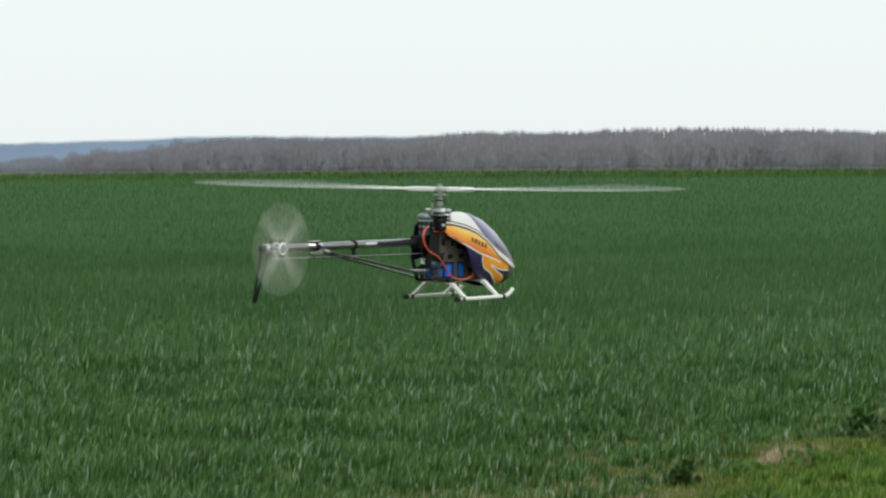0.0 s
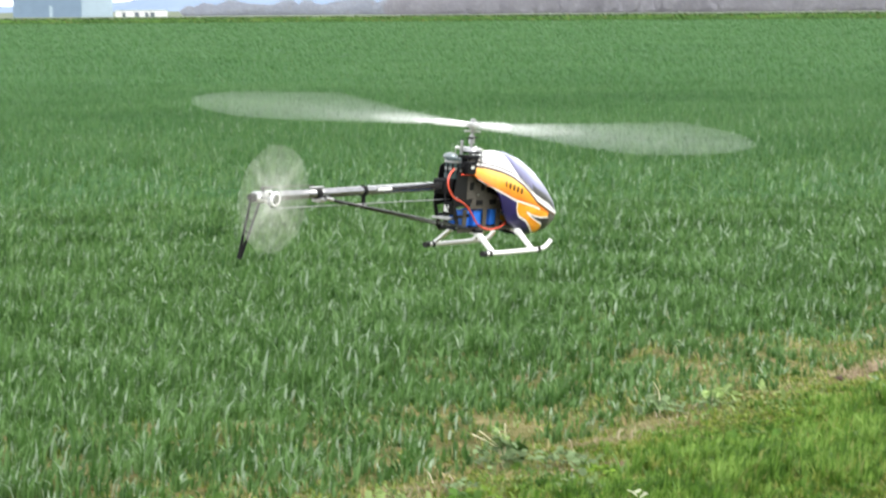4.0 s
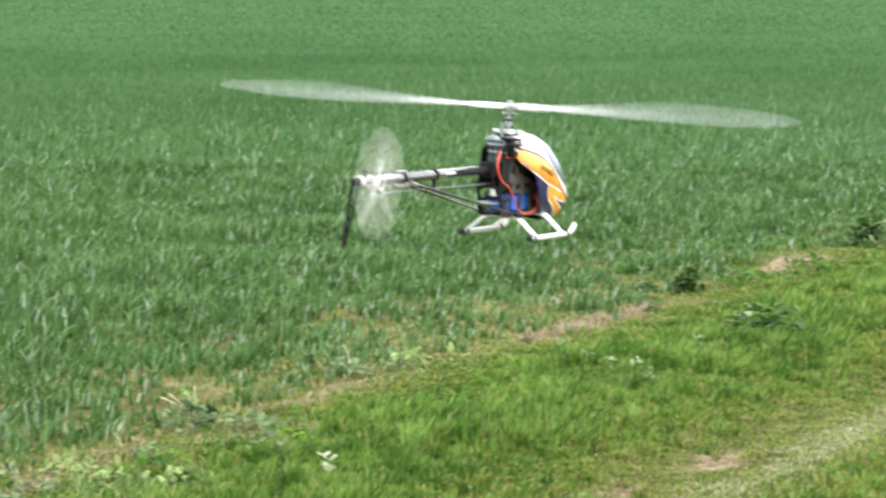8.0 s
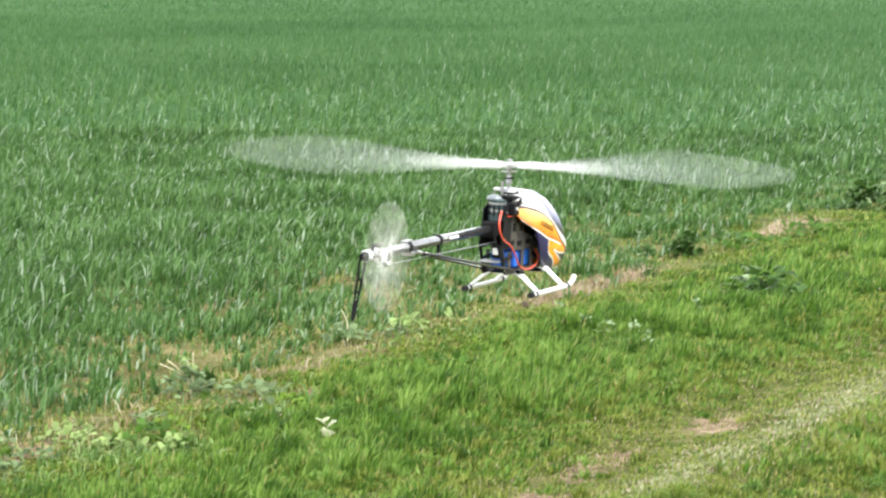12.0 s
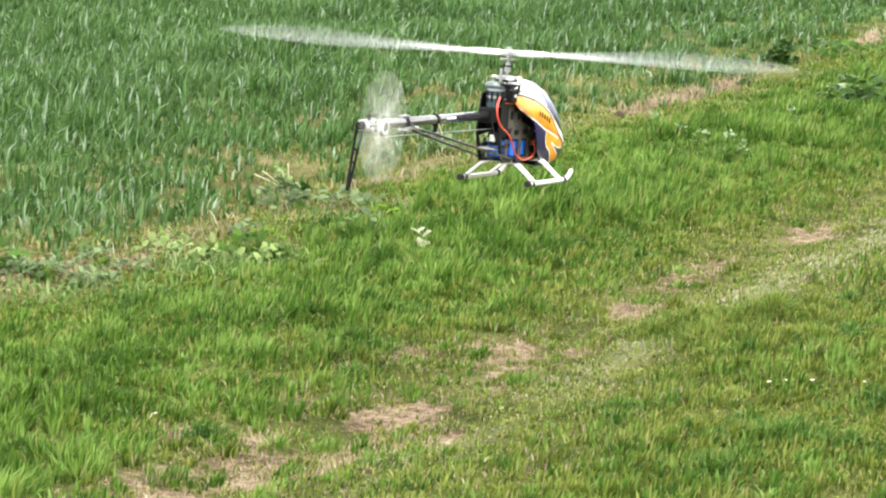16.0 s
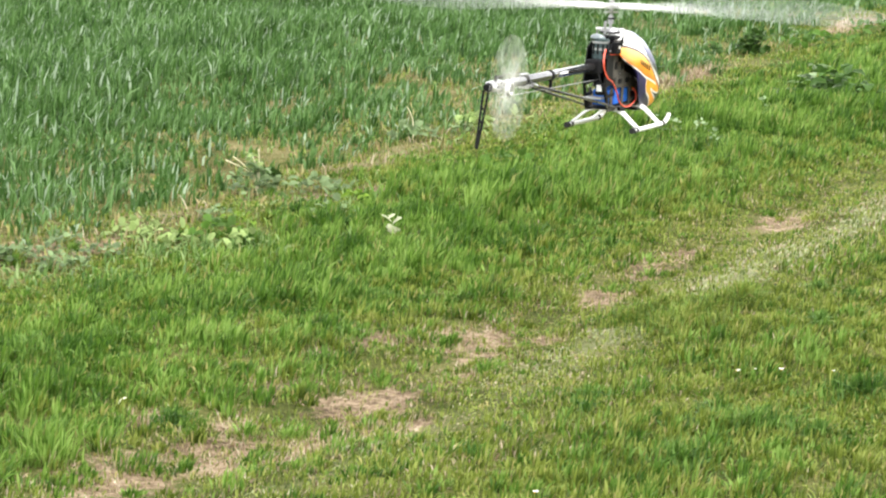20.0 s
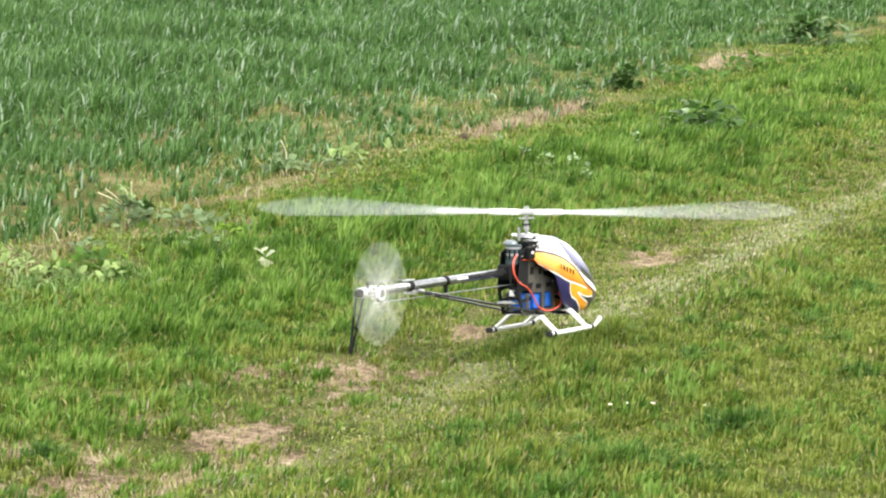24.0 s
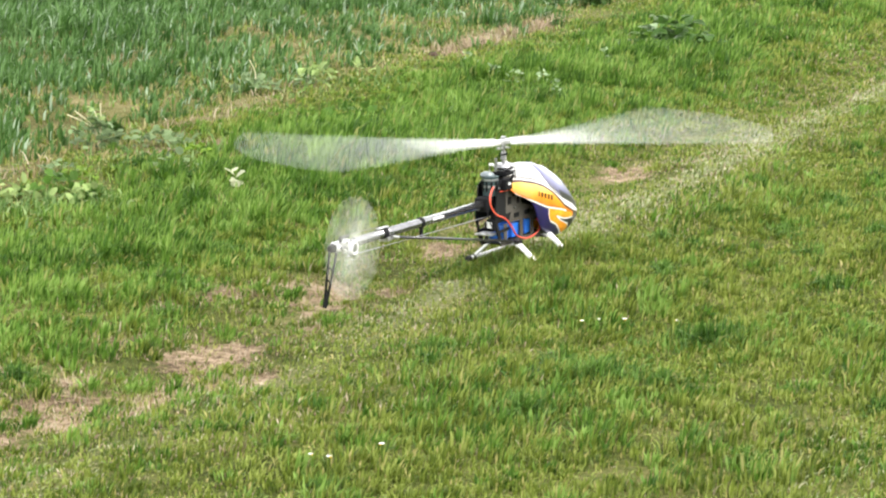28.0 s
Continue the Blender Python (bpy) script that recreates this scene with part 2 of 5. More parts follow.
MAIN_BLADE = rotor_blade_material()
CARBON = plain("carbon_fibre", (0.010, 0.010, 0.011), 0.5, scale=400, amount=0.4, spec=0.18)
TAIL_WHITE = plain("white_tail_blade", (0.68, 0.69, 0.64), 0.4, amount=0.05)
BOOM_FINISH = plain("polished_dark_tube", (0.24, 0.24, 0.245), 0.16, metal=0.85, scale=250, amount=0.2, coat=0.3)
BRACE = plain("satin_carbon_rod", (0.018, 0.018, 0.019), 0.3, metal=0.2, scale=250, amount=0.3, coat=0.5)
BLACK = plain("black_plastic", (0.007, 0.007, 0.008), 0.6, amount=0.3, spec=0.15)
RUBBER = plain("black_rubber", (0.012, 0.012, 0.012), 0.75)
ALU = plain("silver_aluminium", (0.55, 0.55, 0.56), 0.34, metal=0.9, amount=0.25)
STEEL = plain("steel", (0.36, 0.36, 0.37), 0.3, metal=0.9)
GREY_FRAME = plain("grey_side_frame", (0.080, 0.073, 0.062), 0.6, scale=120, amount=0.5, spec=0.2)
BLUE = plain("blue_shrink_wrap", (0.02, 0.17, 0.72), 0.35, scale=40, amount=0.2, coat=0.3)
RED = plain("red_orange_cable", (0.78, 0.10, 0.055), 0.35, amount=0.12, coat=0.3)
TEAL = plain("teal_grey_motor_can", (0.045, 0.075, 0.08), 0.32, metal=0.4, amount=0.4)
DARK_CAP = plain("grey_motor_cap", (0.16, 0.19, 0.20), 0.3, metal=0.5, amount=0.35, coat=0.4)
LABEL_WHITE = plain("white_sticker", (0.75, 0.75, 0.74), 0.5)


def canopy_material():
    """Painted canopy: white top, orange flames over violet, dark windscreen, thin black and white lines."""
    n = Nodes("painted_canopy")
    where = n.add("TexCoord").outputs["Object"]
    sep = n.add("SeparateXYZ")
    n.put(where, sep.inputs[0])
    x, y, z = sep.outputs
    u = n.math("MULTIPLY_ADD", x, 1.8, 0.18)

    def line(*pts):
        return n.math("MULTIPLY", n.ramp(u, *[(1.8 * a + 0.18, b / 0.35) for a, b in pts]), 0.35)

    def above(curve, soft=0.0012):
        return n.step(n.math("SUBTRACT", z, curve), 0.0, soft)

    def stripe(curve, half):
        return n.math("SUBTRACT", 1.0, n.step(n.math("ABSOLUTE", n.math("SUBTRACT", z, curve)), half, 0.0008))

    def within(a, b):
        return n.math("MULTIPLY", n.step(x, a, 0.002), n.math("SUBTRACT", 1.0, n.step(x, b, 0.002)))

    def both(*masks):
        m = masks[0]
        for q in masks[1:]:
            m = n.math("MULTIPLY", m, q)
        return m

    def below(curve):
        return n.math("SUBTRACT", 1.0, above(curve))

    # the broad orange band, the flame that folds back under it, and its leg
    band_top = line((-0.07, 0.247), (0.01, 0.242), (0.071, 0.229), (0.123, 0.213), (0.182, 0.185), (0.228, 0.157), (0.266, 0.133), (0.303, 0.120), (0.348, 0.104), (0.42, 0.085))
    band_low = line((-0.07, 0.228), (-0.032, 0.212), (0.008, 0.193), (0.052, 0.179), (0.086, 0.166), (0.134, 0.149), (0.184, 0.138), (0.241, 0.126), (0.292, 0.113), (0.345, 0.098), (0.40, 0.085))
    fold_low = line((0.149, 0.125), (0.165, 0.111), (0.208, 0.111), (0.238, 0.101), (0.262, 0.095), (0.302, 0.089), (0.34, 0.087), (0.40, 0.083))
    leg_top = line((0.149, 0.125), (0.165, 0.115), (0.209, 0.109), (0.229, 0.099), (0.249, 0.090), (0.285, 0.078), (0.314, 0.070), (0.33, 0.05))
    leg_low = line((0.149, 0.124), (0.153, 0.114), (0.167, 0.100), (0.212, 0.085), (0.248, 0.064), (0.272, 0.050), (0.33, 0.03))
    screen = line((-0.1, 0.345), (0.095, 0.312), (0.120, 0.268), (0.136, 0.240), (0.160, 0.214), (0.205, 0.189), (0.251, 0.161), (0.30, 0.144), (0.352, 0.127), (0.41, 0.102))
    mottled = n.noise(where, 14.0, 3)
    orange = n.ramp(n.math("ADD", n.math("MULTIPLY", n.math("SUBTRACT", z, band_low), 10.0), n.math("MULTIPLY_ADD", mottled, 0.5, -0.25)), (0.0, (0.76, 0.16, 0.008)), (0.25, (0.92, 0.38, 0.014)), (0.55, (0.98, 0.70, 0.14)), (0.9, (0.86, 0.25, 0.012)))
    flame = n.ramp(mottled, (0.35, (0.90, 0.30, 0.012)), (0.65, (0.97, 0.58, 0.06)))
    violet = n.ramp(mottled, (0.3, (0.006, 0.003, 0.05)), (0.7, (0.016, 0.007, 0.10)))
    white, dark = (0.82, 0.81, 0.79), (0.012, 0.009, 0.022)
    c = n.mix(both(above(leg_top), n.step(x, 0.21, 0.002)), violet, dark)
    leg = both(above(leg_low), below(leg_top), within(0.149, 0.322))
    fold = both(above(fold_low), below(band_low), within(0.149, 0.350))
    c = n.mix(n.math("MAXIMUM", leg, fold), c, flame)
    c = n.mix(both(above(band_low), within(-0.2, 0.352)), c, orange)
    c = n.mix(both(above(leg_low, 0.002), n.step(x, 0.362, 0.006)), c, n.ramp(mottled, (0.42, (0.10, 0.09, 0.10)), (0.58, (0.70, 0.69, 0.68))))
    # white outlines of the flames
    for curve, half, a, b in ((band_low, 0.0024, -0.08, 0.285), (fold_low, 0.0022, 0.208, 0.352), (leg_top, 0.0022, 0.208, 0.325), (leg_low, 0.0026, 0.149, 0.32)):
        c = n.mix(both(stripe(curve, half), within(a, b)), c, white)
    c = n.mix(both(within(0.146, 0.150), above(leg_low), below(band_low)), c, white)
    # white top with thin dark lines
    c = n.mix(above(band_top), c, white)
    c = n.mix(stripe(n.math("ADD", band_top, 0.0015), 0.0036), c, (0.06, 0.014, 0.008))
    c = n.mix(both(stripe(n.math("ADD", band_top, 0.0125), 0.0022), within(-0.02, 0.23)), c, (0.07, 0.055, 0.05))
    # windscreen: violet and black at its foot, sky reflection painted pale towards the top
    rise = n.math("SUBTRACT", z, screen)
    glass = n.ramp(n.math("MULTIPLY", rise, 11.0), (0.0, (0.05, 0.045, 0.13)), (0.3, (0.17, 0.17, 0.33)), (0.75, (0.52, 0.54, 0.63)))
    glass = n.mix(n.step(x, 0.33, 0.10), glass, (0.06, 0.06, 0.10))
    glass = n.mix(both(n.math("SUBTRACT", 1.0, n.step(rise, 0.020, 0.005)), within(0.236, 0.385)), glass, (0.006, 0.006, 0.008))
    c = n.mix(above(screen), c, glass)
    c = n.mix(stripe(screen, 0.0016), c, (0.05, 0.04, 0.05))
    n.set(Base_Color=c, Roughness=0.35, Coat_Weight=0.25, Coat_Roughness=0.06)
    return n.mat


CANOPY = canopy_material()

# ---- mesh helpers ----


def part(name, bm, material, parent, label="", smooth=False):
    me = bpy.data.meshes.new(name)
    bm.to_mesh(me)
    bm.free()
    me.materials.append(material)
    if smooth:
        me.polygons.foreach_set("use_smooth", [True] * len(me.polygons))
    ob = new(name, me)
    ob.parent = parent
    if label:
        tagged(ob, label)
    return ob


def thing(name, label, category, m=None, group="", kind=""):
    ob = new(name)
    if m is not None:
        ob.matrix_world = m
    return tagged(ob, label, category, group, kind)


def add_box(bm, centre, size, bevel=0.0, turn=None):
    m = Matrix.Translation(centre) @ (turn or Matrix()) @ Matrix.Diagonal((*size, 1))
    vs = bmesh.ops.create_cube(bm, size=1, matrix=m)["verts"]
    if bevel:
        es = list({e for v in vs for e in v.link_edges})
        bmesh.ops.bevel(bm, geom=es, offset=bevel, segments=2, affect="EDGES", profile=0.5)
    return bm


def add_rod(bm, a, b, r, seg=12, r2=None):
    a, b = Vector(a), Vector(b)
    m = Matrix.Translation((a + b) / 2) @ (b - a).to_track_quat("Z", "Y").to_matrix().to_4x4()
    bmesh.ops.create_cone(bm, cap_ends=True, segments=seg, radius1=r, radius2=r if r2 is None else r2, depth=(b - a).length, matrix=m)
    return bm


def add_tube(bm, pts, r, seg=10):
    """A bent round tube along a smooth line through pts."""
    ps = [Vector(p) for p in pts]
    line = []
    for i in range(len(ps) - 1):
        p0, p1, p2, p3 = ps[max(i - 1, 0)], ps[i], ps[i + 1], ps[min(i + 2, len(ps) - 1)]
        for k in range(6):
            t = k / 6
            line.append(0.5 * ((2 * p1) + (p2 - p0) * t + (2 * p0 - 5 * p1 + 4 * p2 - p3) * t * t + (3 * p1 - p0 - 3 * p2 + p3) * t ** 3))
    line.append(ps[-1])
    rings, side = [], None
    for i, p in enumerate(line):
        d = (line[min(i + 1, len(line) - 1)] - line[max(i - 1, 0)]).normalized()
        side = d.cross(Vector((0.3, 0.9, 0.31))).normalized() if side is None else (side - d * side.dot(d)).normalized()
        up = d.cross(side)
        rings.append([bm.verts.new(p + r * (side * math.cos(a) + up * math.sin(a))) for a in (2 * math.pi * k / seg for k in range(seg))])
    for a, b in zip(rings, rings[1:]):
        for k in range(seg):
            bm.faces.new((a[k], a[(k + 1) % seg], b[(k + 1) % seg], b[k]))
    bm.faces.new(rings[0][::-1])
    bm.faces.new(rings[-1])
    return bm


def add_plate(bm, outline, y0, y1):
    """A plate with an outline in x, z, from y0 to y1."""
    a = [bm.verts.new((x, y0, z)) for x, z in outline]
    b = [bm.verts.new((x, y1, z)) for x, z in outline]
    bm.faces.new(a)
    bm.faces.new(b[::-1])
    for i in range(len(a)):
        j = (i + 1) % len(a)
        bm.faces.new((a[j], a[i], b[i], b[j]))
    return bm


def rod(*a, **k):
    return add_rod(bmesh.new(), *a, **k)


def box(*a, **k):
    return add_box(bmesh.new(), *a, **k)


def tube(*a, **k):
    return add_tube(bmesh.new(), *a, **k)


def lerp(x, pts):
    return float(np.interp(x, [p[0] for p in pts], [p[1] for p in pts]))


# ---- ground ----


def ground_z(x, y):
    """Gentle lumps and the ruts of the track; flat far away."""
    x, y = np.asarray(x, float), np.asarray(y, float)
    fade = np.clip((70 - np.hypot(x, y)) / 45, 0, 1)
    z = 0.012 * np.sin(1.7 * x + 0.6 * y) + 0.010 * np.sin(2.9 * y - 1.1 * x + 1) + 0.006 * np.sin(5.3 * x + 4.1 * y)
    v = (x - EDGE[0]) * ACROSS[0] + (y - EDGE[1]) * ACROSS[1]
    z = z - 0.03 * np.exp(-((v - RUT) / 0.16) ** 2) + 0.015 * np.exp(-((v - 0.9) / 0.5) ** 2)
    return z * fade


def make_ground():
    xs = np.unique(np.concatenate([np.linspace(-14, 14, 141), np.sign(np.linspace(-1, 1, 61)) * (14 + 4486 * np.abs(np.linspace(-1, 1, 61)) ** 3.2)]))
    ys = np.unique(np.concatenate([np.linspace(2, 30, 141), 30 + 4470 * np.linspace(0, 1, 40) ** 2.6, 2 - 4500 * np.linspace(0, 1, 30) ** 2.6]))
    gx, gy = np.meshgrid(xs, ys)
    co = np.stack([gx, gy, ground_z(gx, gy)], -1).reshape(-1, 3)
    nx, ny = len(xs), len(ys)
    i = (np.arange(ny - 1)[:, None] * nx + np.arange(nx - 1)[None]).ravel()
    me = bpy.data.meshes.new("ground")
    me.from_pydata(co.tolist(), [], np.stack([i, i + 1, i + 1 + nx, i + nx], 1).tolist())
    me.materials.append(GROUND)
    me.polygons.foreach_set("use_smooth", [True] * len(me.polygons))
    return tagged(new("ground", me), "flat farmland with a grassy track beside a crop field", "ground", kind="structure")


make_ground()

rng = np.random.default_rng(7)


def value_noise(x, y, cell, seed):
    """Smooth random numbers from 0 to 1 over the plan."""
    g = np.random.default_rng(seed).random((256, 256))
    fx, fy = x / cell, y / cell
    ix, iy = np.floor(fx).astype(int), np.floor(fy).astype(int)
    tx, ty = fx - ix, fy - iy
    tx, ty = tx * tx * (3 - 2 * tx), ty * ty * (3 - 2 * ty)
    a, b = g[ix % 256, iy % 256], g[(ix + 1) % 256, iy % 256]
    c, d = g[ix % 256, (iy + 1) % 256], g[(ix + 1) % 256, (iy + 1) % 256]
    return (a * (1 - tx) + b * tx) * (1 - ty) + (c * (1 - tx) + d * tx) * ty


def wedge(count, r0, r1, a0, a1):
    """Even random places on a stretch of the plan between two radii and two bearings."""
    r = np.sqrt(rng.random(count) * (r1 * r1 - r0 * r0) + r0 * r0)
    a = np.radians(a0 + (a1 - a0) * rng.random(count))
    return r * np.sin(a), r * np.cos(a)


def across(x, y):
    return (x - EDGE[0]) * ACROSS[0] + (y - EDGE[1]) * ACROSS[1]


def make_blades(name, x, y, height, width, lean, material, label, category, bend=0.5, simple=False, go=None, tilt=None, base_z=None):
    """Many grass blades as one mesh: a strip each that bends over its flat side, or one triangle for the far ones."""
    n = len(x)
    z = (ground_z(x, y) if base_z is None else base_z)
    go = rng.random(n) * 2 * np.pi if go is None else go
    tilt = np.abs(rng.normal(0, 1, n)) * lean if tilt is None else tilt
    face = go + np.pi / 2 + rng.normal(0, 0.7, n)
    dx, dy = np.cos(face) * width / 2, np.sin(face) * width / 2
    lx, ly = np.cos(go) * np.sin(tilt) + 0.05, np.sin(go) * np.sin(tilt)
    up = np.cos(tilt)
    base = np.stack([x, y, z - np.minimum(0.01, 0.15 * height)], -1)
    mid = base + np.stack([lx * height * 0.45, ly * height * 0.45, up * height * 0.6], -1)
    tip = base + np.stack([lx * height * (0.9 + bend), ly * height * (0.9 + bend), up * height * (1 - bend * np.sin(tilt))], -1)
    d = np.stack([dx, dy, rng.normal(0, 0.25, n) * width / 2], -1)
    if simple:
        co = np.stack([base - d, base + d, tip], 1).reshape(-1, 3)
        loops = np.arange(3 * n)
        start = np.arange(n) * 3
    else:
        co = np.stack([base - d * 0.7, base + d * 0.7, mid + d, mid - d, tip], 1).reshape(-1, 3)
        k = np.arange(n)[:, None] * 5
        loops = np.concatenate([k + np.array([[0, 1, 2, 3]]), k + np.array([[3, 2, 4]])], 1).ravel()
        start = (np.arange(n)[:, None] * 7 + np.array([[0, 4]])).ravel()
    me = bpy.data.meshes.new(name)
    me.vertices.add(len(co))
    me.vertices.foreach_set("co", co.astype(np.float32).ravel())
    me.loops.add(len(loops))
    me.loops.foreach_set("vertex_index", loops.astype(np.int32))
    me.polygons.add(len(start))
    me.polygons.foreach_set("loop_start", start.astype(np.int32))
    me.update(calc_edges=True)
    me.materials.append(material)
    return tagged(new(name, me), label, category, kind="stuff")


WIND = 0.15   # bearing to which the wind lays the leaves, radians from +x


def plants(cx, cy, per, spread, wind=0.2):
    """Blade places round plant centres, with the way each one leans: outwards, and with the wind."""
    k = np.repeat(np.arange(len(cx)), per)
    a, q = rng.random(len(k)) * 2 * np.pi, np.abs(rng.normal(0, 1, len(k)))
    r = q * (spread[k] if np.ndim(spread) else spread)
    out = 0.75 * np.clip(q, 0.25, 1.5)
    go = np.arctan2(out * np.sin(a) + wind * np.sin(WIND), out * np.cos(a) + wind * np.cos(WIND))
    return k, cx[k] + r * np.cos(a), cy[k] + r * np.sin(a), go, q


def edge_strip(x, y):
    """The short stretches of soil and straw along the field's edge, 0 to 1."""
    u, v = (x - EDGE[0]) * ALONG[0] + (y - EDGE[1]) * ALONG[1], across(x, y)
    here = ((u > 2.1) & (u < 3.6)) | ((u > 5.6) & (u < 6.5))
    return here * np.clip(1.6 - np.abs(v - 0.03 + 0.12 * (value_noise(x, y, 0.3, 51) - 0.5)) / 0.10, 0, 1)


def make_crop():
    # near stretch: plants of a few arched leaves each, thinning out at the field's edge
    x, y = wedge(80000, 8.5, 26, -20, 14)
    v = across(x, y)
    edge = 0.0 + 0.40 * (value_noise(x, y, 0.5, 3) - 0.5)
    patchy = np.clip((value_noise(x, y, 0.28, 5) - 0.25) * 2.4, 0, 1.2)
    close = np.clip((edge - v - 0.1) / 2.4, 0, 1)
    keep = (v < edge) & (rng.random(len(x)) < (0.30 + 0.70 * close) * (0.25 + 0.5 * close + (0.75 - 0.5 * close) * patchy))
    row = np.abs(((v + 0.02 * np.sin(3 * y)) / 0.14) % 1 - 0.5)
    keep &= rng.random(len(x)) < (0.55 + 0.9 * row) * (1 - 0.9 * edge_strip(x, y))
    x, y, v = x[keep], y[keep], v[keep]
    tall = (0.080 + 0.062 * np.clip(-v / 2.5, 0, 1)) * (0.65 + 0.7 * value_noise(x, y, 0.7, 6)) * rng.uniform(0.75, 1.2, len(x))
    k, lx, ly, go, q = plants(x, y, 8, 0.026, 0.16)
    h = tall[k] * rng.uniform(0.5, 1.15, len(k))
    w = rng.uniform(0.006, 0.014, len(k)) * np.clip(0.8 + (ly - 9) * 0.04, 0.8, 1.4)
    tilt = np.clip(np.abs(rng.normal(0.25, 0.2, len(k))), 0.03, 1.0)
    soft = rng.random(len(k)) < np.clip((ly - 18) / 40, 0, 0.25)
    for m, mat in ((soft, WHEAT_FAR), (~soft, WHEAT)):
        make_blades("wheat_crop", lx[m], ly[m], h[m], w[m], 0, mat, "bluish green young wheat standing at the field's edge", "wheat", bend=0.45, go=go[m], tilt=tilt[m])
    x, y = wedge(85000, 26, 70, -20, 14)
    keep = (across(x, y) < -0.2) & (rng.random(len(x)) < (0.5 + 0.6 * value_noise(x, y, 1.1, 8)) * np.clip((74 - y) / 30, 0, 1))
    x, y = x[keep], y[keep]
    k, lx, ly, go, q = plants(x, y, 4, 0.03)
    h, w = rng.uniform(0.09, 0.18, len(k)), rng.uniform(0.012, 0.024, len(k))
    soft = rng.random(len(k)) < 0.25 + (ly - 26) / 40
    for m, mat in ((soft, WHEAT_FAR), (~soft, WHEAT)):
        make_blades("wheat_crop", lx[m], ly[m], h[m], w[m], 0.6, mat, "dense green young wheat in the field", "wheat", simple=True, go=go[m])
    # the far stretch, thinner and coarser with distance
    n = 320000
    r, a = 34 * (512 / 34) ** rng.random(n), np.radians(rng.uniform(-20, 14, n))
    x, y = r * np.sin(a), r * np.cos(a)
    keep = across(x, y) < -0.3
    x, y = x[keep], y[keep]
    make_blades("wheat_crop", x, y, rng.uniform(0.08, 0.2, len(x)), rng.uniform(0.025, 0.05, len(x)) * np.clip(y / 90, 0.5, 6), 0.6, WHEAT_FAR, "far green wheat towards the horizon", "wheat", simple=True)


make_crop()



def bareness(x, y):
    b = np.zeros(len(x))
    for bx, by, r in BARE:
        d = np.hypot(x - bx - 0.25 * (y - by), (y - by) * 0.6)
        b = np.maximum(b, np.clip(1.2 - d / r / 1.45 + 3.0 * (value_noise(x, y, 0.07, 11) - 0.5) + 1.2 * (value_noise(x, y, 0.03, 12) - 0.5), 0, 1))
    return b


WEEDY = [(-1.26, 10.35), (-1.1, 10.2), (-0.95, 10.2), (-1.6, 9.9), (-1.45, 9.75), (-0.95, 11.43), (-0.73, 11.43), (-0.40, 10.28), (-0.4, 12.75), (-0.14, 13.0), (0.66, 12.6), (1.54, 14.35), (1.38, 14.5), (1.29, 16.0), (2.64, 18.8), (-1.9, 10.0)]


def crowded(x, y):
    """1 among the weeds, 0 away from them."""
    b = np.zeros(len(x))
    for wx, wy in WEEDY:
        b = np.maximum(b, np.exp(-((x - wx) / 0.16) ** 2 - ((y - wy) / 0.26) ** 2))
    return b


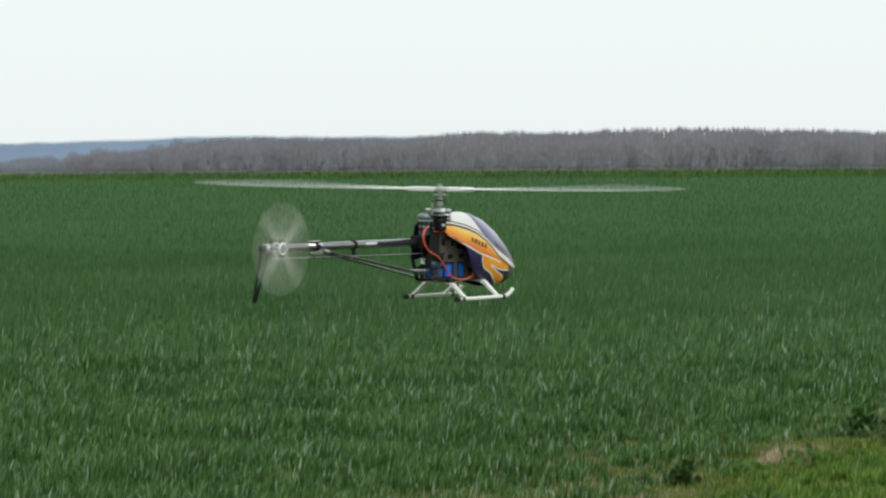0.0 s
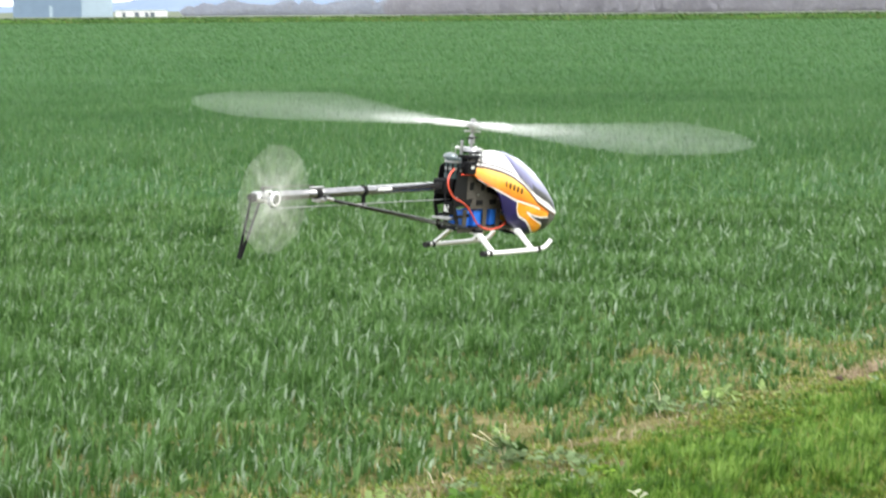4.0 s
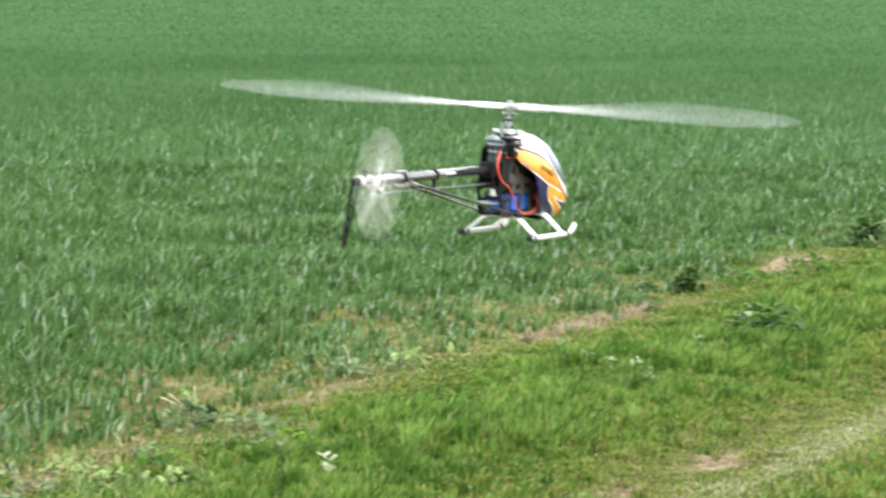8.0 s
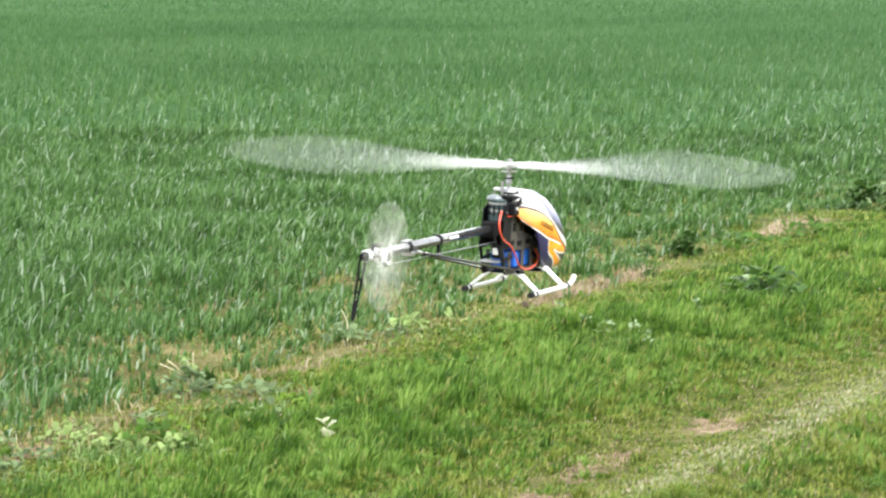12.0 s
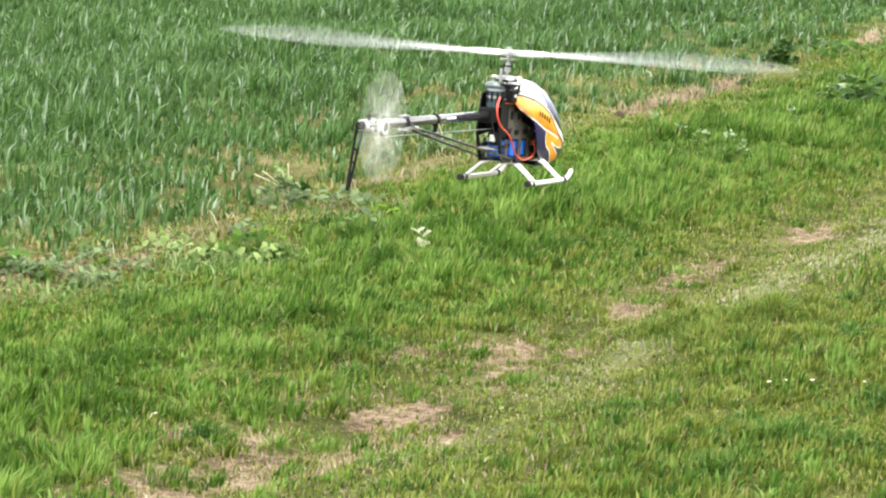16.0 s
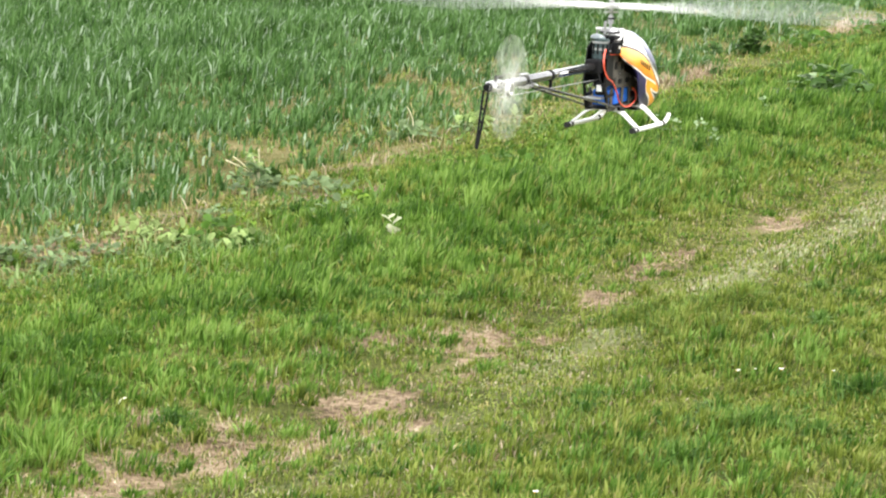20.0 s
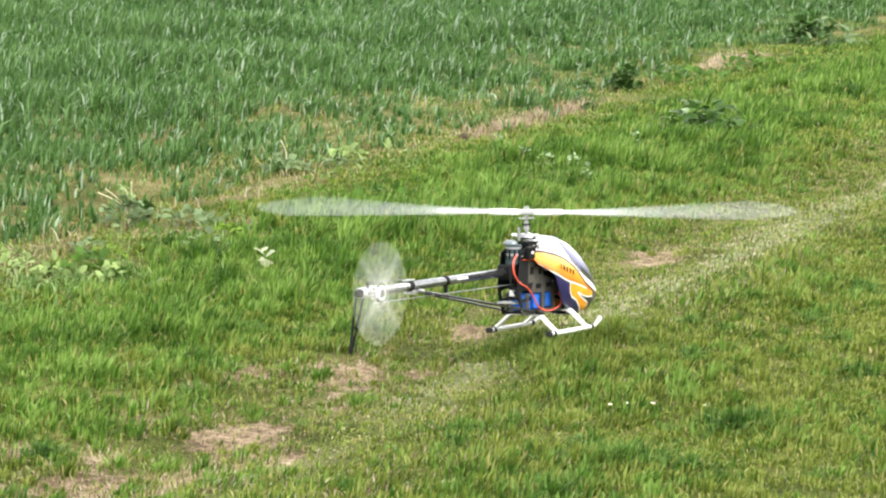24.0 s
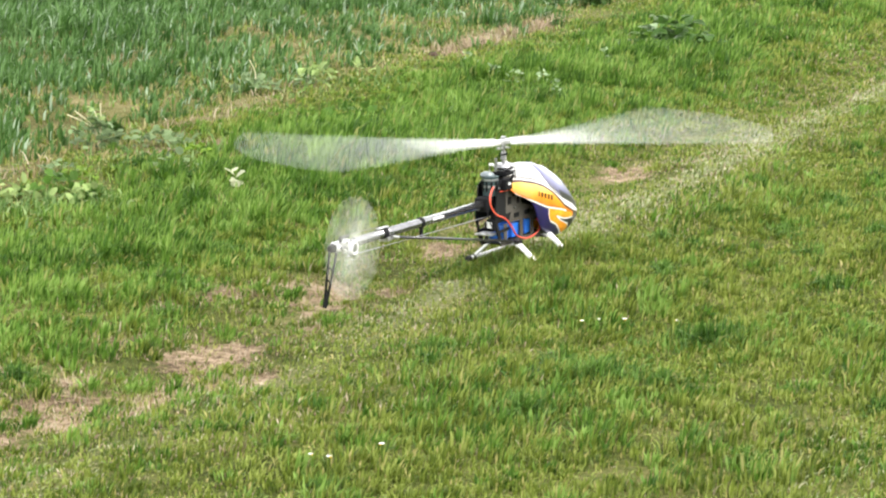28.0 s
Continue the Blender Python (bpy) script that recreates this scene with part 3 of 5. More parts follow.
def make_turf():
    # tufts: (centres, nearest, farthest, bearings, blades in a tuft, coarseness)
    for count, r0, r1, a0, a1, per, coarse in ((13500, 5.6, 14.0, -11.2, 11.8, 26, 1.0), (13000, 14.0, 20.0, -6.0, 14.0, 14, 1.45), (20000, 20.0, 31.0, -3.0, 14.0, 10, 2.0)):
        x, y = wedge(count, r0, r1, a0, a1)
        v = across(x, y)
        lush0 = value_noise(x, y, 0.34, 21) * 0.55 + value_noise(x, y, 0.13, 22) * 0.45
        rut = np.exp(-((v - RUT) / 0.2) ** 2)
        near = np.clip((8.8 - y) / 1.2, 0, 1)
        verge = np.exp(-((v - 0.95 - 0.3 * near) / (0.62 + 0.1 * near)) ** 2)
        keep = (v > -0.45) & (rng.random(len(x)) < np.clip(0.28 + (v - 0.1) * 1.3 + 1.0 * (value_noise(x, y, 0.35, 71) - 0.5), 0.05, 1) * (1 - 0.6 * crowded(x, y)) * (1 - 0.35 * rut) * (1 - 0.95 * bareness(x, y)) * (1 - 0.9 * edge_strip(x, y)))
        x, y, v, lush0, rut, verge = (q[keep] for q in (x, y, v, lush0, rut, verge))
        lush = np.clip((lush0 - 0.3) / 0.4, 0, 1)
        big = rng.random(len(x)) ** 2.5
        h0 = (0.017 + 0.011 * verge + 0.016 * lush + 0.020 * lush * verge + 0.020 * big * (0.4 + lush)) * np.clip(0.40 + 0.85 * v + 0.3 * (value_noise(x, y, 0.4, 72) - 0.5), 0.35, 1) * (1 - 0.5 * crowded(x, y)) * (1 - 0.45 * rut) * (1 - 0.55 * np.exp(-((v - PALE) / 0.11) ** 2)) * (1 - 0.3 * np.exp(-((v - PALE_TWO) / 0.2) ** 2))
        u = (x - EDGE[0]) * ALONG[0] + (y - EDGE[1]) * ALONG[1]
        h0 = h0 * (1 - 0.55 * np.exp(-((u + 2.4) / 0.6) ** 2 - ((v - 0.25) / 0.3) ** 2))
        k, bx, by, go, q = plants(x, y, per, (0.020 + 0.016 * rng.random(len(x)) + 0.012 * big) * coarse ** 0.7)
        bv = across(bx, by)
        h = h0[k] * np.clip(1.25 - 0.28 * q, 0.4, 1.25) * rng.uniform(0.6, 1.3, len(k))
        ok = rng.random(len(k)) < (1 - 0.93 * bareness(bx, by))
        tilt = np.clip(np.abs(rng.normal(0.14 + 0.20 * q, 0.2)), 0.03, 1.1)
        pale = np.exp(-((bv - PALE) / 0.14) ** 2) * np.clip(0.6 + 0.6 * value_noise(bx, by, 0.18, 31), 0, 1) * np.clip(0.55 + (by - 8.2) * 0.7, 0.25, 1)
        pale = np.maximum(pale, 0.45 * np.exp(-((bv - PALE_TWO) / 0.25) ** 2))
        pick = rng.random(len(k))
        flat = ok & (pick < 0.85 * pale)
        go = np.where(flat, math.atan2(ALONG[1], ALONG[0]) + rng.normal(0, 0.35, len(k)), go)
        dry = ok & ~flat & (pick < 0.85 * pale + 0.46 * np.exp(-((bv - RUT - 0.08) / 0.32) ** 2) + 0.26 * np.exp(-((bv - 2.55) / 0.18) ** 2) * (value_noise(bx, by, 0.25, 33) > 0.4) + 0.02)
        rest = ok & ~flat & ~dry
        tuft_kind = rng.random(len(x))[k]
        deep = rest & (tuft_kind < 0.07 + 0.25 * lush[k] + 0.75 * verge[k])
        thin = rest & ~deep
        w = rng.uniform(0.0040, 0.0078, len(k)) * coarse * np.clip(1 + 0.05 * (np.hypot(bx, by) - 9), 0.85, 1.3) ** (coarse == 1.0)
        for m, name, mat, hs, ws, label in (
                (thin, "track_grass", TURF, 1.0, 1.0, "short yellowish green grass on the track"),
                (deep, "verge_grass", LUSH, 1.12, 1.1, "lush deep green grass in clumps on the verge"),
                (flat, "flattened_grass", FLAT_GRASS, 1.1, 0.7, "pale flattened grass along the wheel mark"),
                (dry, "dry_grass", STRAW, 0.7, 0.65, "pale flattened dry grass along the rut")):
            make_blades(name, bx[m], by[m], h[m] * hs, w[m] * ws, 0, mat, label, "grass", bend=0.35, simple=coarse > 1.5, go=go[m], tilt=np.full(m.sum(), 1.15) if name == "flattened_grass" else tilt[m] * (1.5 if hs < 1 else 0.85))
        # short grass between the tufts
        n = int(count * (9 if coarse == 1.0 else 4))
        x, y = wedge(n, r0, r1, a0, a1)
        v = across(x, y)
        keep = (v > -0.3) & (rng.random(n) < np.clip(0.2 + v * 1.4, 0.1, 1) * (1 - 0.5 * crowded(x, y)) * (1 - 0.95 * bareness(x, y)) * (1 - 0.9 * edge_strip(x, y)))
        x, y, v = x[keep], y[keep], v[keep]
        green = rng.random(len(x)) < 0.45 * np.exp(-((v - 0.9) / 0.6) ** 2)
        for m, name, mat, label in ((green, "verge_grass", LUSH, "lush deep green grass in clumps on the verge"), (~green, "track_grass", TURF, "short yellowish green grass on the track")):
            make_blades(name, x[m], y[m], rng.uniform(0.012, 0.034, m.sum()), rng.uniform(0.003, 0.0055, m.sum()) * coarse, 0.6, mat, label, "grass", bend=0.6, simple=coarse > 1.5)
    # darker lush tufts
    for k, (tx, ty, r) in enumerate([(-0.45, 9.14, 0.10), (-0.63, 9.33, 0.09), (-1.33, 8.14, 0.13), (0.61, 7.46, 0.11), (0.4, 7.1, 0.10), (0.94, 7.88, 0.09), (-0.9, 9.0, 0.12), (-1.2, 9.3, 0.14), (0.2, 11.2, 0.14), (0.8, 12.6, 0.16), (-0.1, 10.3, 0.12), (0.5, 12.0, 0.14)]):
        n = 620
        a, q = rng.random(n) * 2 * np.pi, np.abs(rng.normal(0, r * 0.9, n))
        make_blades("grass_tuft", tx + q * np.cos(a) * 1.5, ty + q * np.sin(a) * 1.3, (0.038 + 0.034 * np.clip(1 - q / r / 1.6, 0, 1)) * rng.uniform(0.6, 1.25, n), rng.uniform(0.004, 0.0065, n), 0.35, TUFT, "lush green grass tuft on the track's verge", "grass", bend=0.6)
    # dark tufts scattered over the middle and the verge
    xs, ys, hs = [], [], []
    for k in range(90):
        tx, ty = wedge(1, 6.0, 12.5, -10, 11)
        tv = across(tx, ty)[0]
        if tv < 0.35 or 1.7 < tv < 2.45:
            continue
        n, r = 90 + int(120 * rng.random()), 0.03 + 0.05 * rng.random()
        a, q = rng.random(n) * 2 * np.pi, np.abs(rng.normal(0, r * 0.7, n))
        xs.append(tx + q * np.cos(a))
        ys.append(ty + q * np.sin(a) * 1.3)
        hs.append((0.026 + 0.036 * np.clip(1 - q / r / 1.4, 0, 1)) * rng.uniform(0.6, 1.3, n))
    x, y, h = np.concatenate(xs), np.concatenate(ys), np.concatenate(hs)
    make_blades("dark_tufts", x, y, h, rng.uniform(0.0035, 0.006, len(x)), 0.55, TUFT, "dark green grass tufts scattered on the track", "grass", bend=0.7)
    # longer mixed grass beside the rut
    spots = [(0.46 + 0.03 * k, 8.67 + 0.047 * k, 0.075, 1.35) for k in range(10)] + [(0.34 + 0.04 * k, 8.80 + 0.06 * k, 0.07, 0.9) for k in range(5)] + [(0.84, 9.0, 0.1, 0.9), (0.9, 9.12, 0.1, 0.8), (0.69, 8.99, 0.05, 1.7), (0.71, 9.02, 0.05, 1.7)]
    for tx, ty, r, up in spots:
        n = 420
        a, q = rng.random(n) * 2 * np.pi, np.abs(rng.normal(0, r * 0.75, n))
        gx, gy = tx + q * np.cos(a), ty + q * np.sin(a) * 1.5
        hh = up * (0.030 + 0.022 * np.clip(1 - q / r / 1.4, 0, 1)) * rng.uniform(0.6, 1.3, n)
        ww = rng.uniform(0.003, 0.005, n)
        m = rng.random(n) < 0.75
        make_blades("grass_tuft", gx[m], gy[m], hh[m], ww[m], 0.55, TURF, "longer yellowish green grass beside the rut", "grass", bend=0.6)
        make_blades("grass_tuft", gx[~m], gy[~m], hh[~m], ww[~m], 0.55, LUSH, "longer deep green grass beside the rut", "grass", bend=0.6)
    # broad pale grass blown over beside the pale weeds
    for cx, cy, wx, wy, n in [(-1.05, 10.05, 0.30, 0.22, 420), (-1.5, 9.6, 0.25, 0.2, 200), (-0.6, 11.2, 0.3, 0.25, 120), (0.1, 12.9, 0.3, 0.3, 120)]:
        gx, gy = rng.normal(cx, wx * 0.6, n), rng.normal(cy, wy * 0.6, n)
        make_blades("broad_grass", gx, gy, rng.uniform(0.03, 0.075, n), rng.uniform(0.006, 0.011, n), 0.9, BROAD, "broad pale green grass leaves by the weeds", "grass", bend=0.4)
    # straw left along the field's edge
    for u0, u1, n in [(2.05, 3.65, 900), (5.5, 6.5, 320), (-0.6, 0.9, 150), (-3.2, -1.4, 160)]:
        u, w = rng.uniform(u0, u1, n), rng.normal(0.03, 0.05, n)
        sx, sy = EDGE[0] + u * ALONG[0] + w * ACROSS[0], EDGE[1] + u * ALONG[1] + w * ACROSS[1]
        make_blades("straw_litter", sx, sy, rng.uniform(0.03, 0.08, n), rng.uniform(0.003, 0.0055, n), 1.5, STRAW, "dry straw litter on bare soil by the field", "straw", bend=0.1)
    # low seedlings and shoots between crop and verge
    x, y = wedge(95000, 8.5, 21, -16, 9)
    v = across(x, y)
    keep = (v > -2.2) & (v < 0.8) & (value_noise(x, y, 0.3, 81) * 0.6 + value_noise(x, y, 0.1, 82) * 0.4 > 0.38 + 0.10 * (v < -0.9))
    keep &= rng.random(len(x)) < (1 - 0.85 * edge_strip(x, y)) * (1 - 0.8 * bareness(x, y))
    x, y = x[keep], y[keep]
    pick = rng.random(len(x))
    for lo, hi, mat, label in ((0.0, 0.30, LUSH, "low green seedlings between crop and verge"), (0.30, 0.78, TURF, "low yellowish green shoots between crop and verge"), (0.78, 1.0, BROAD, "pale broad seedlings between crop and verge")):
        m = (pick >= lo) & (pick < hi)
        make_blades("seedlings", x[m], y[m], rng.uniform(0.014, 0.045, m.sum()), rng.uniform(0.004, 0.010, m.sum()), 0.8, mat, label, "grass", bend=0.5)
    # withered leaves among the thin crop by the edge
    x, y = wedge(31000, 8.5, 17, -14, 8)
    v = across(x, y)
    keep = (v > -2.6) & (v < 0.2) & (value_noise(x, y, 0.35, 61) * 0.6 + value_noise(x, y, 0.13, 62) * 0.4 > 0.50 - 0.1 * (v > -0.5))
    x, y = x[keep], y[keep]
    make_blades("withered_leaves", x, y, rng.uniform(0.02, 0.06, len(x)), rng.uniform(0.004, 0.008, len(x)), 1.3, WITHERED, "withered tan leaves among the thin crop", "straw", bend=0.1)


make_turf()


def make_litter():
    # short dead stubble and crumbs of soil on the bare places
    xs, ys = [], []
    for bx, by, r in BARE:
        n = int(5200 * r)
        a, q = rng.random(n) * 2 * np.pi, r * 2.0 * np.sqrt(rng.random(n))
        dy = q * np.sin(a) * 1.4
        xs.append(bx + q * np.cos(a) + 0.25 * dy)
        ys.append(by + dy)
    x, y = np.concatenate(xs), np.concatenate(ys)
    kind = rng.random(len(x))
    for lo, hi, mat, label in ((0.0, 0.44, STRAW, "short dead stubble on bare soil of the rut"), (0.44, 0.78, WITHERED, "brown dead leaves on bare soil of the rut"), (0.78, 1.0, TURF, "short green shoots on bare soil of the rut")):
        m = (kind >= lo) & (kind < hi)
        make_blades("dead_stubble", x[m], y[m], rng.uniform(0.008, 0.032, m.sum()), rng.uniform(0.002, 0.0045, m.sum()), 1.2, mat, label, "straw", bend=0.1)
    # small clumps that stand in and round the bare places
    cx, cy = [], []
    for bx, by, r in BARE:
        for k in range(2 + int(14 * r)):
            a, q = rng.random() * 2 * np.pi, r * (0.8 + 1.3 * rng.random())
            cx.append(bx + q * np.cos(a) + 0.35 * q * np.sin(a))
            cy.append(by + 1.4 * q * np.sin(a))
    cx, cy = np.array(cx), np.array(cy)
    size = rng.uniform(0.5, 1.2, len(cx))
    k, x, y, go, q = plants(cx, cy, 60, 0.026 * size)
    h = 0.042 * size[k] * np.clip(1.2 - 0.3 * q, 0.4, 1.2) * rng.uniform(0.6, 1.25, len(k))
    tilt = np.clip(np.abs(rng.normal(0.12 + 0.18 * q, 0.15)), 0.03, 1.0)
    lush = rng.random(len(cx))[k] < 0.5
    for m, mat, label in ((lush, LUSH, "green grass clumps standing round bare soil"), (~lush, TURF, "yellowish grass clumps standing round bare soil")):
        make_blades("grass_clumps", x[m], y[m], h[m], rng.uniform(0.004, 0.0072, m.sum()), 0, mat, label, "grass", bend=0.35, go=go[m], tilt=tilt[m])
    bm = bmesh.new()
    for k in range(0, len(x), 7):
        r = 0.0015 + 0.004 * random.random() ** 4
        m = pose(x[k], y[k], float(ground_z(x[k], y[k])) + r * 0.3, random.uniform(0, 90), random.uniform(0, 90), random.uniform(0, 90)) @ Matrix.Diagonal((r * random.uniform(0.8, 1.7), r, r * random.uniform(0.5, 1), 1))
        bmesh.ops.create_icosphere(bm, subdivisions=1, radius=1, matrix=m)
    me = bpy.data.meshes.new("soil_crumbs")
    bm.to_mesh(me)
    bm.free()
    me.materials.append(plain("pale_dry_soil", (0.26, 0.195, 0.135), 0.95, scale=60, amount=0.4))
    tagged(new("soil_crumbs", me), "pale dry crumbs of soil in the rut", "soil", kind="stuff")


make_litter()


# ---- the far end ----
WOOD_TOP = [(-26, 0.09), (-14.3, 0.07), (-10.5, 0.05), (-9.6, 0.10), (-8.2, 0.09), (-7.1, 0.12), (-6.5, 0.2), (-5.2, 0.29), (-4.7, 0.40), (-4.2, 0.46), (-3.3, 0.50), (-0.8, 0.45), (0.5, 0.57), (2.4, 0.55), (4.3, 0.63), (6.6, 0.59), (8.4, 0.52), (15.0, 0.5), (26.0, 0.35)]
HILL_TOP = [(-30, 0.1), (-16, 0.08), (-13, 0.10), (-11.9, 0.14), (-10.9, 0.33), (-9.8, 0.43), (-8.6, 0.46), (-8.0, 0.42), (-6.0, 0.46), (-4.4, 0.53), (0, 0.5), (12, 0.45), (30, 0.2)]
# haze is mixed into both twig colours, more strongly into the far-left copy
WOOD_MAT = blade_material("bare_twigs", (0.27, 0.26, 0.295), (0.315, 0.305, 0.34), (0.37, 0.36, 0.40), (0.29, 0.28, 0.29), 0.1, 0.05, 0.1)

HAZY_WOOD = blade_material("haze_tinted_twigs", (0.30, 0.32, 0.38), (0.34, 0.36, 0.42), (0.40, 0.42, 0.48), (0.32, 0.32, 0.34), 0.1, 0.05, 0.1)


def make_woods():
    r = random.Random(3)
    co, tri = [], []

    def spike(a, b, w):
        a, b = np.array(a), np.array(b)
        s = np.array((w, 0, 0)) if abs(b[2] - a[2]) > abs(b[0] - a[0]) else np.array((0, 0, w))
        k = len(co)
        co.extend([a - s, a + s, b])
        tri.append((k, k + 1, k + 2))

    hazy_from = 0
    for n in range(4700):
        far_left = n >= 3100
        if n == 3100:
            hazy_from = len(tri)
        bearing = r.uniform(-25, -4.6) if far_left else r.uniform(-6.8, 16)
        d = r.uniform(840, 900) if far_left else r.uniform(760, 900)
        if -14.3 < bearing < -10.6 and far_left:
            continue
        full = 1.7 + d * math.radians(lerp(bearing, WOOD_TOP))
        ragged = 0.75 + 0.5 * (0.5 + 0.5 * math.sin(bearing * 9.0 + 2.0 * math.sin(bearing * 3.7)))
        h = full * (r.uniform(0.5, 1.0) if d < 860 else r.uniform(0.92, 1.03)) * (ragged if far_left else 1)
        x, y = d * math.sin(radians(bearing)), d * math.cos(radians(bearing))
        spike((x, y, -0.2), (x + r.uniform(-0.4, 0.4), y, h * 0.8), 0.12)
        wide = max(2.2, h * r.uniform(0.26, 0.42))
        for _ in range(62):
            # twig clumps filling a rounded crown
            q, a = r.random() ** 0.5, r.uniform(0, 2 * math.pi)
            z = h * (0.12 + 0.88 * r.random())
            w = wide * math.sqrt(max(0.03, 1 - abs(2 * z / h - 1.05) ** 2.4)) * q
            p = np.array((x + w * math.cos(a), y + w * math.sin(a), min(z, h) + r.uniform(-0.25, 0.35)))
            k = len(co)
            l = r.uniform(0.25, 0.65)
            b = r.uniform(0, 2 * math.pi)
            co.extend([p + l * np.array((0.6 * math.cos(b + t), 0.3 * math.sin(3 * b), math.sin(b + t) * 1.3)) for t in (0, 2.0, 4.1)])
            tri.append((k, k + 1, k + 2))
    me = bpy.data.meshes.new("woods")
    me.from_pydata([tuple(c) for c in co], [], tri)
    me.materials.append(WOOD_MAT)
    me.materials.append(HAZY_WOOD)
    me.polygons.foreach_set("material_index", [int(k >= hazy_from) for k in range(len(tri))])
    tagged(new("woods", me), "leafless grey-brown woodland along the horizon, tinted with haze", "woods", kind="stuff")


make_woods()


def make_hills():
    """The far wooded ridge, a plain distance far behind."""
    n = Nodes("haze_tinted_hill")
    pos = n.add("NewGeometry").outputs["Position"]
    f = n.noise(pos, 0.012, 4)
    # the blue haze of distance is painted into the base colour
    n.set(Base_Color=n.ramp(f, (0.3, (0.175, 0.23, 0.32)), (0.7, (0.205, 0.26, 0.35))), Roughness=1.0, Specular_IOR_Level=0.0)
    bm = bmesh.new()
    rows = []
    r = random.Random(5)
    for k in range(181):
        b = -32 + 64 * k / 180
        top = 1.7 + 3600 * math.radians(lerp(b, HILL_TOP)) + r.uniform(-0.7, 0.7)
        col = []
        for d, z in ((3300, -1), (3420, top * 0.55), (3600, top), (4100, top * 0.6), (4300, -1)):
            col.append(bm.verts.new((d * math.sin(radians(b)), d * math.cos(radians(b)), z)))
        rows.append(col)
    for a, b in zip(rows, rows[1:]):
        for i in range(4):
            bm.faces.new((a[i], b[i], b[i + 1], a[i + 1]))
    me = bpy.data.meshes.new("backdrop_hill")
    bm.to_mesh(me)
    bm.free()
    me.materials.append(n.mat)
    tagged(new("backdrop_hill", me), "wooded ridge tinted with blue haze far beyond the field", "hill", kind="structure")


make_hills()


def at_bearing(b, d, z=0.0):
    return Vector((d * math.sin(radians(b)), d * math.cos(radians(b)), z))


def make_buildings():
    cladding = plain("blue_grey_cladding", (0.165, 0.235, 0.32), 0.6, scale=0.6, amount=0.12)
    light = plain("pale_grey_cladding", (0.35, 0.44, 0.51), 0.6, scale=0.6, amount=0.1)
    white = plain("white_plaster", (0.75, 0.75, 0.73), 0.7, scale=0.5, amount=0.08)
    dark = plain("dark_roof_edge", (0.09, 0.11, 0.13), 0.6, scale=0.5)
    d = 822
    b = thing("warehouse", "big blue-grey windowless warehouse beyond the field", "building", Matrix.Translation(at_bearing(-12.9, d)) @ pose(0, 0, 0, 0, 0, 12.9))
    s = d * math.radians(1)
    x0, x1, x2 = -0.92 * s, 0.34 * s, 0.92 * s
    for k in range(12):
        w = (x1 - x0) / 12
        part("cladding_panel", box((x0 + w * (k + 0.5), 0, 3.05), (w - 0.015, 0.3, 6.1), 0.01), cladding, b)
    for k in range(6):
        w = (x2 - x1) / 6
        part("side_panel", box((x1 + w * (k + 0.5), 0.4, 2.95), (w - 0.015, 0.3, 5.9), 0.01), light, b)
    part("hall_core", box(((x0 + x2) / 2, 10.6, 2.9), (x2 - x0 - 0.2, 20, 5.8)), cladding, b)
    part("roof_edge", box(((x0 + x1) / 2, 0.05, 6.16), (x1 - x0 + 0.2, 0.5, 0.12)), dark, b)
    part("door", box((x0 + 10.0, -0.22, 1.5), (0.9, 0.12, 3.0), 0.02), light, b, "tall pale door")
    sh = thing("white_shed", "long low white shed with dark doorways beside the warehouse", "building", Matrix.Translation(at_bearing(-11.45, 815)) @ pose(0, 0, 0, 0, 0, 11.45))
    part("wall", box((0, 0, 0.85), (0.95 * s, 5, 1.7), 0.05), white, sh)
    part("roof", box((0, 0, 1.76), (0.98 * s, 5.4, 0.16), 0.04), light, sh)
    for k, px in enumerate((-4.6, -1.2, 1.4, 2.9)):
        part("doorway", box((px, -2.55, 0.55), (0.9 + 0.3 * (k % 2), 0.14, 1.1)), dark, sh)
    # a dung heap and a white marker post near the far end of the crop
    bm = bmesh.new()
    bmesh.ops.create_icosphere(bm, subdivisions=4, radius=1)
    for v in bm.verts:
        q = 1 + 0.22 * noise.noise(v.co * 2.2) + 0.1 * noise.noise(v.co * 6)
        v.co = Vector((v.co.x * 2.2 * q, v.co.y * 1.7 * q, max(-0.1, v.co.z * 1.35 * q)))
    me = bpy.data.meshes.new("dung_heap")
    bm.to_mesh(me)
    bm.free()
    me.materials.append(plain("brown_straw_dung", (0.085, 0.055, 0.045), 0.9, scale=3.0, amount=0.4))
    heap = tagged(new("dung_heap", me), "brown heap of straw dung at the crop's far end", "heap")
    heap.location, heap.scale = at_bearing(-15.27, 402), (0.80, 0.80, 0.80)
    post = thing("marker_post", "white marker post beside the brown heap", "post", Matrix.Translation(at_bearing(-14.98, 402)) @ Matrix.Diagonal((0.8, 0.8, 0.8, 1)))
    part("shaft", rod((0, 0, 0), (0, 0, 1.35), 0.2, 10), white, post)
    part("cap", rod((0, 0, 1.35), (0, 0, 1.5), 0.2, 10, r2=0.06), white, post)
    # low grassy bank along the far end of the crop, nearer towards the right
    def bank_at(b):
        return 372 - 2.6 * b, 0.50 + 0.25 * (b + 26) / 46

    bm = bmesh.new()
    cols = []
    for k in range(93):
        bearing = -26 + 0.5 * k
        d0, top = bank_at(bearing)
        top += 0.03 * math.sin(bearing * 2.1) + 0.02 * math.sin(bearing * 5.3)
        cols.append([bm.verts.new(at_bearing(bearing, d0 + dd, z)) for dd, z in ((0, -0.05), (1.6, top * 0.7), (3.4, top), (6, top * 0.95), (14, -0.05))])
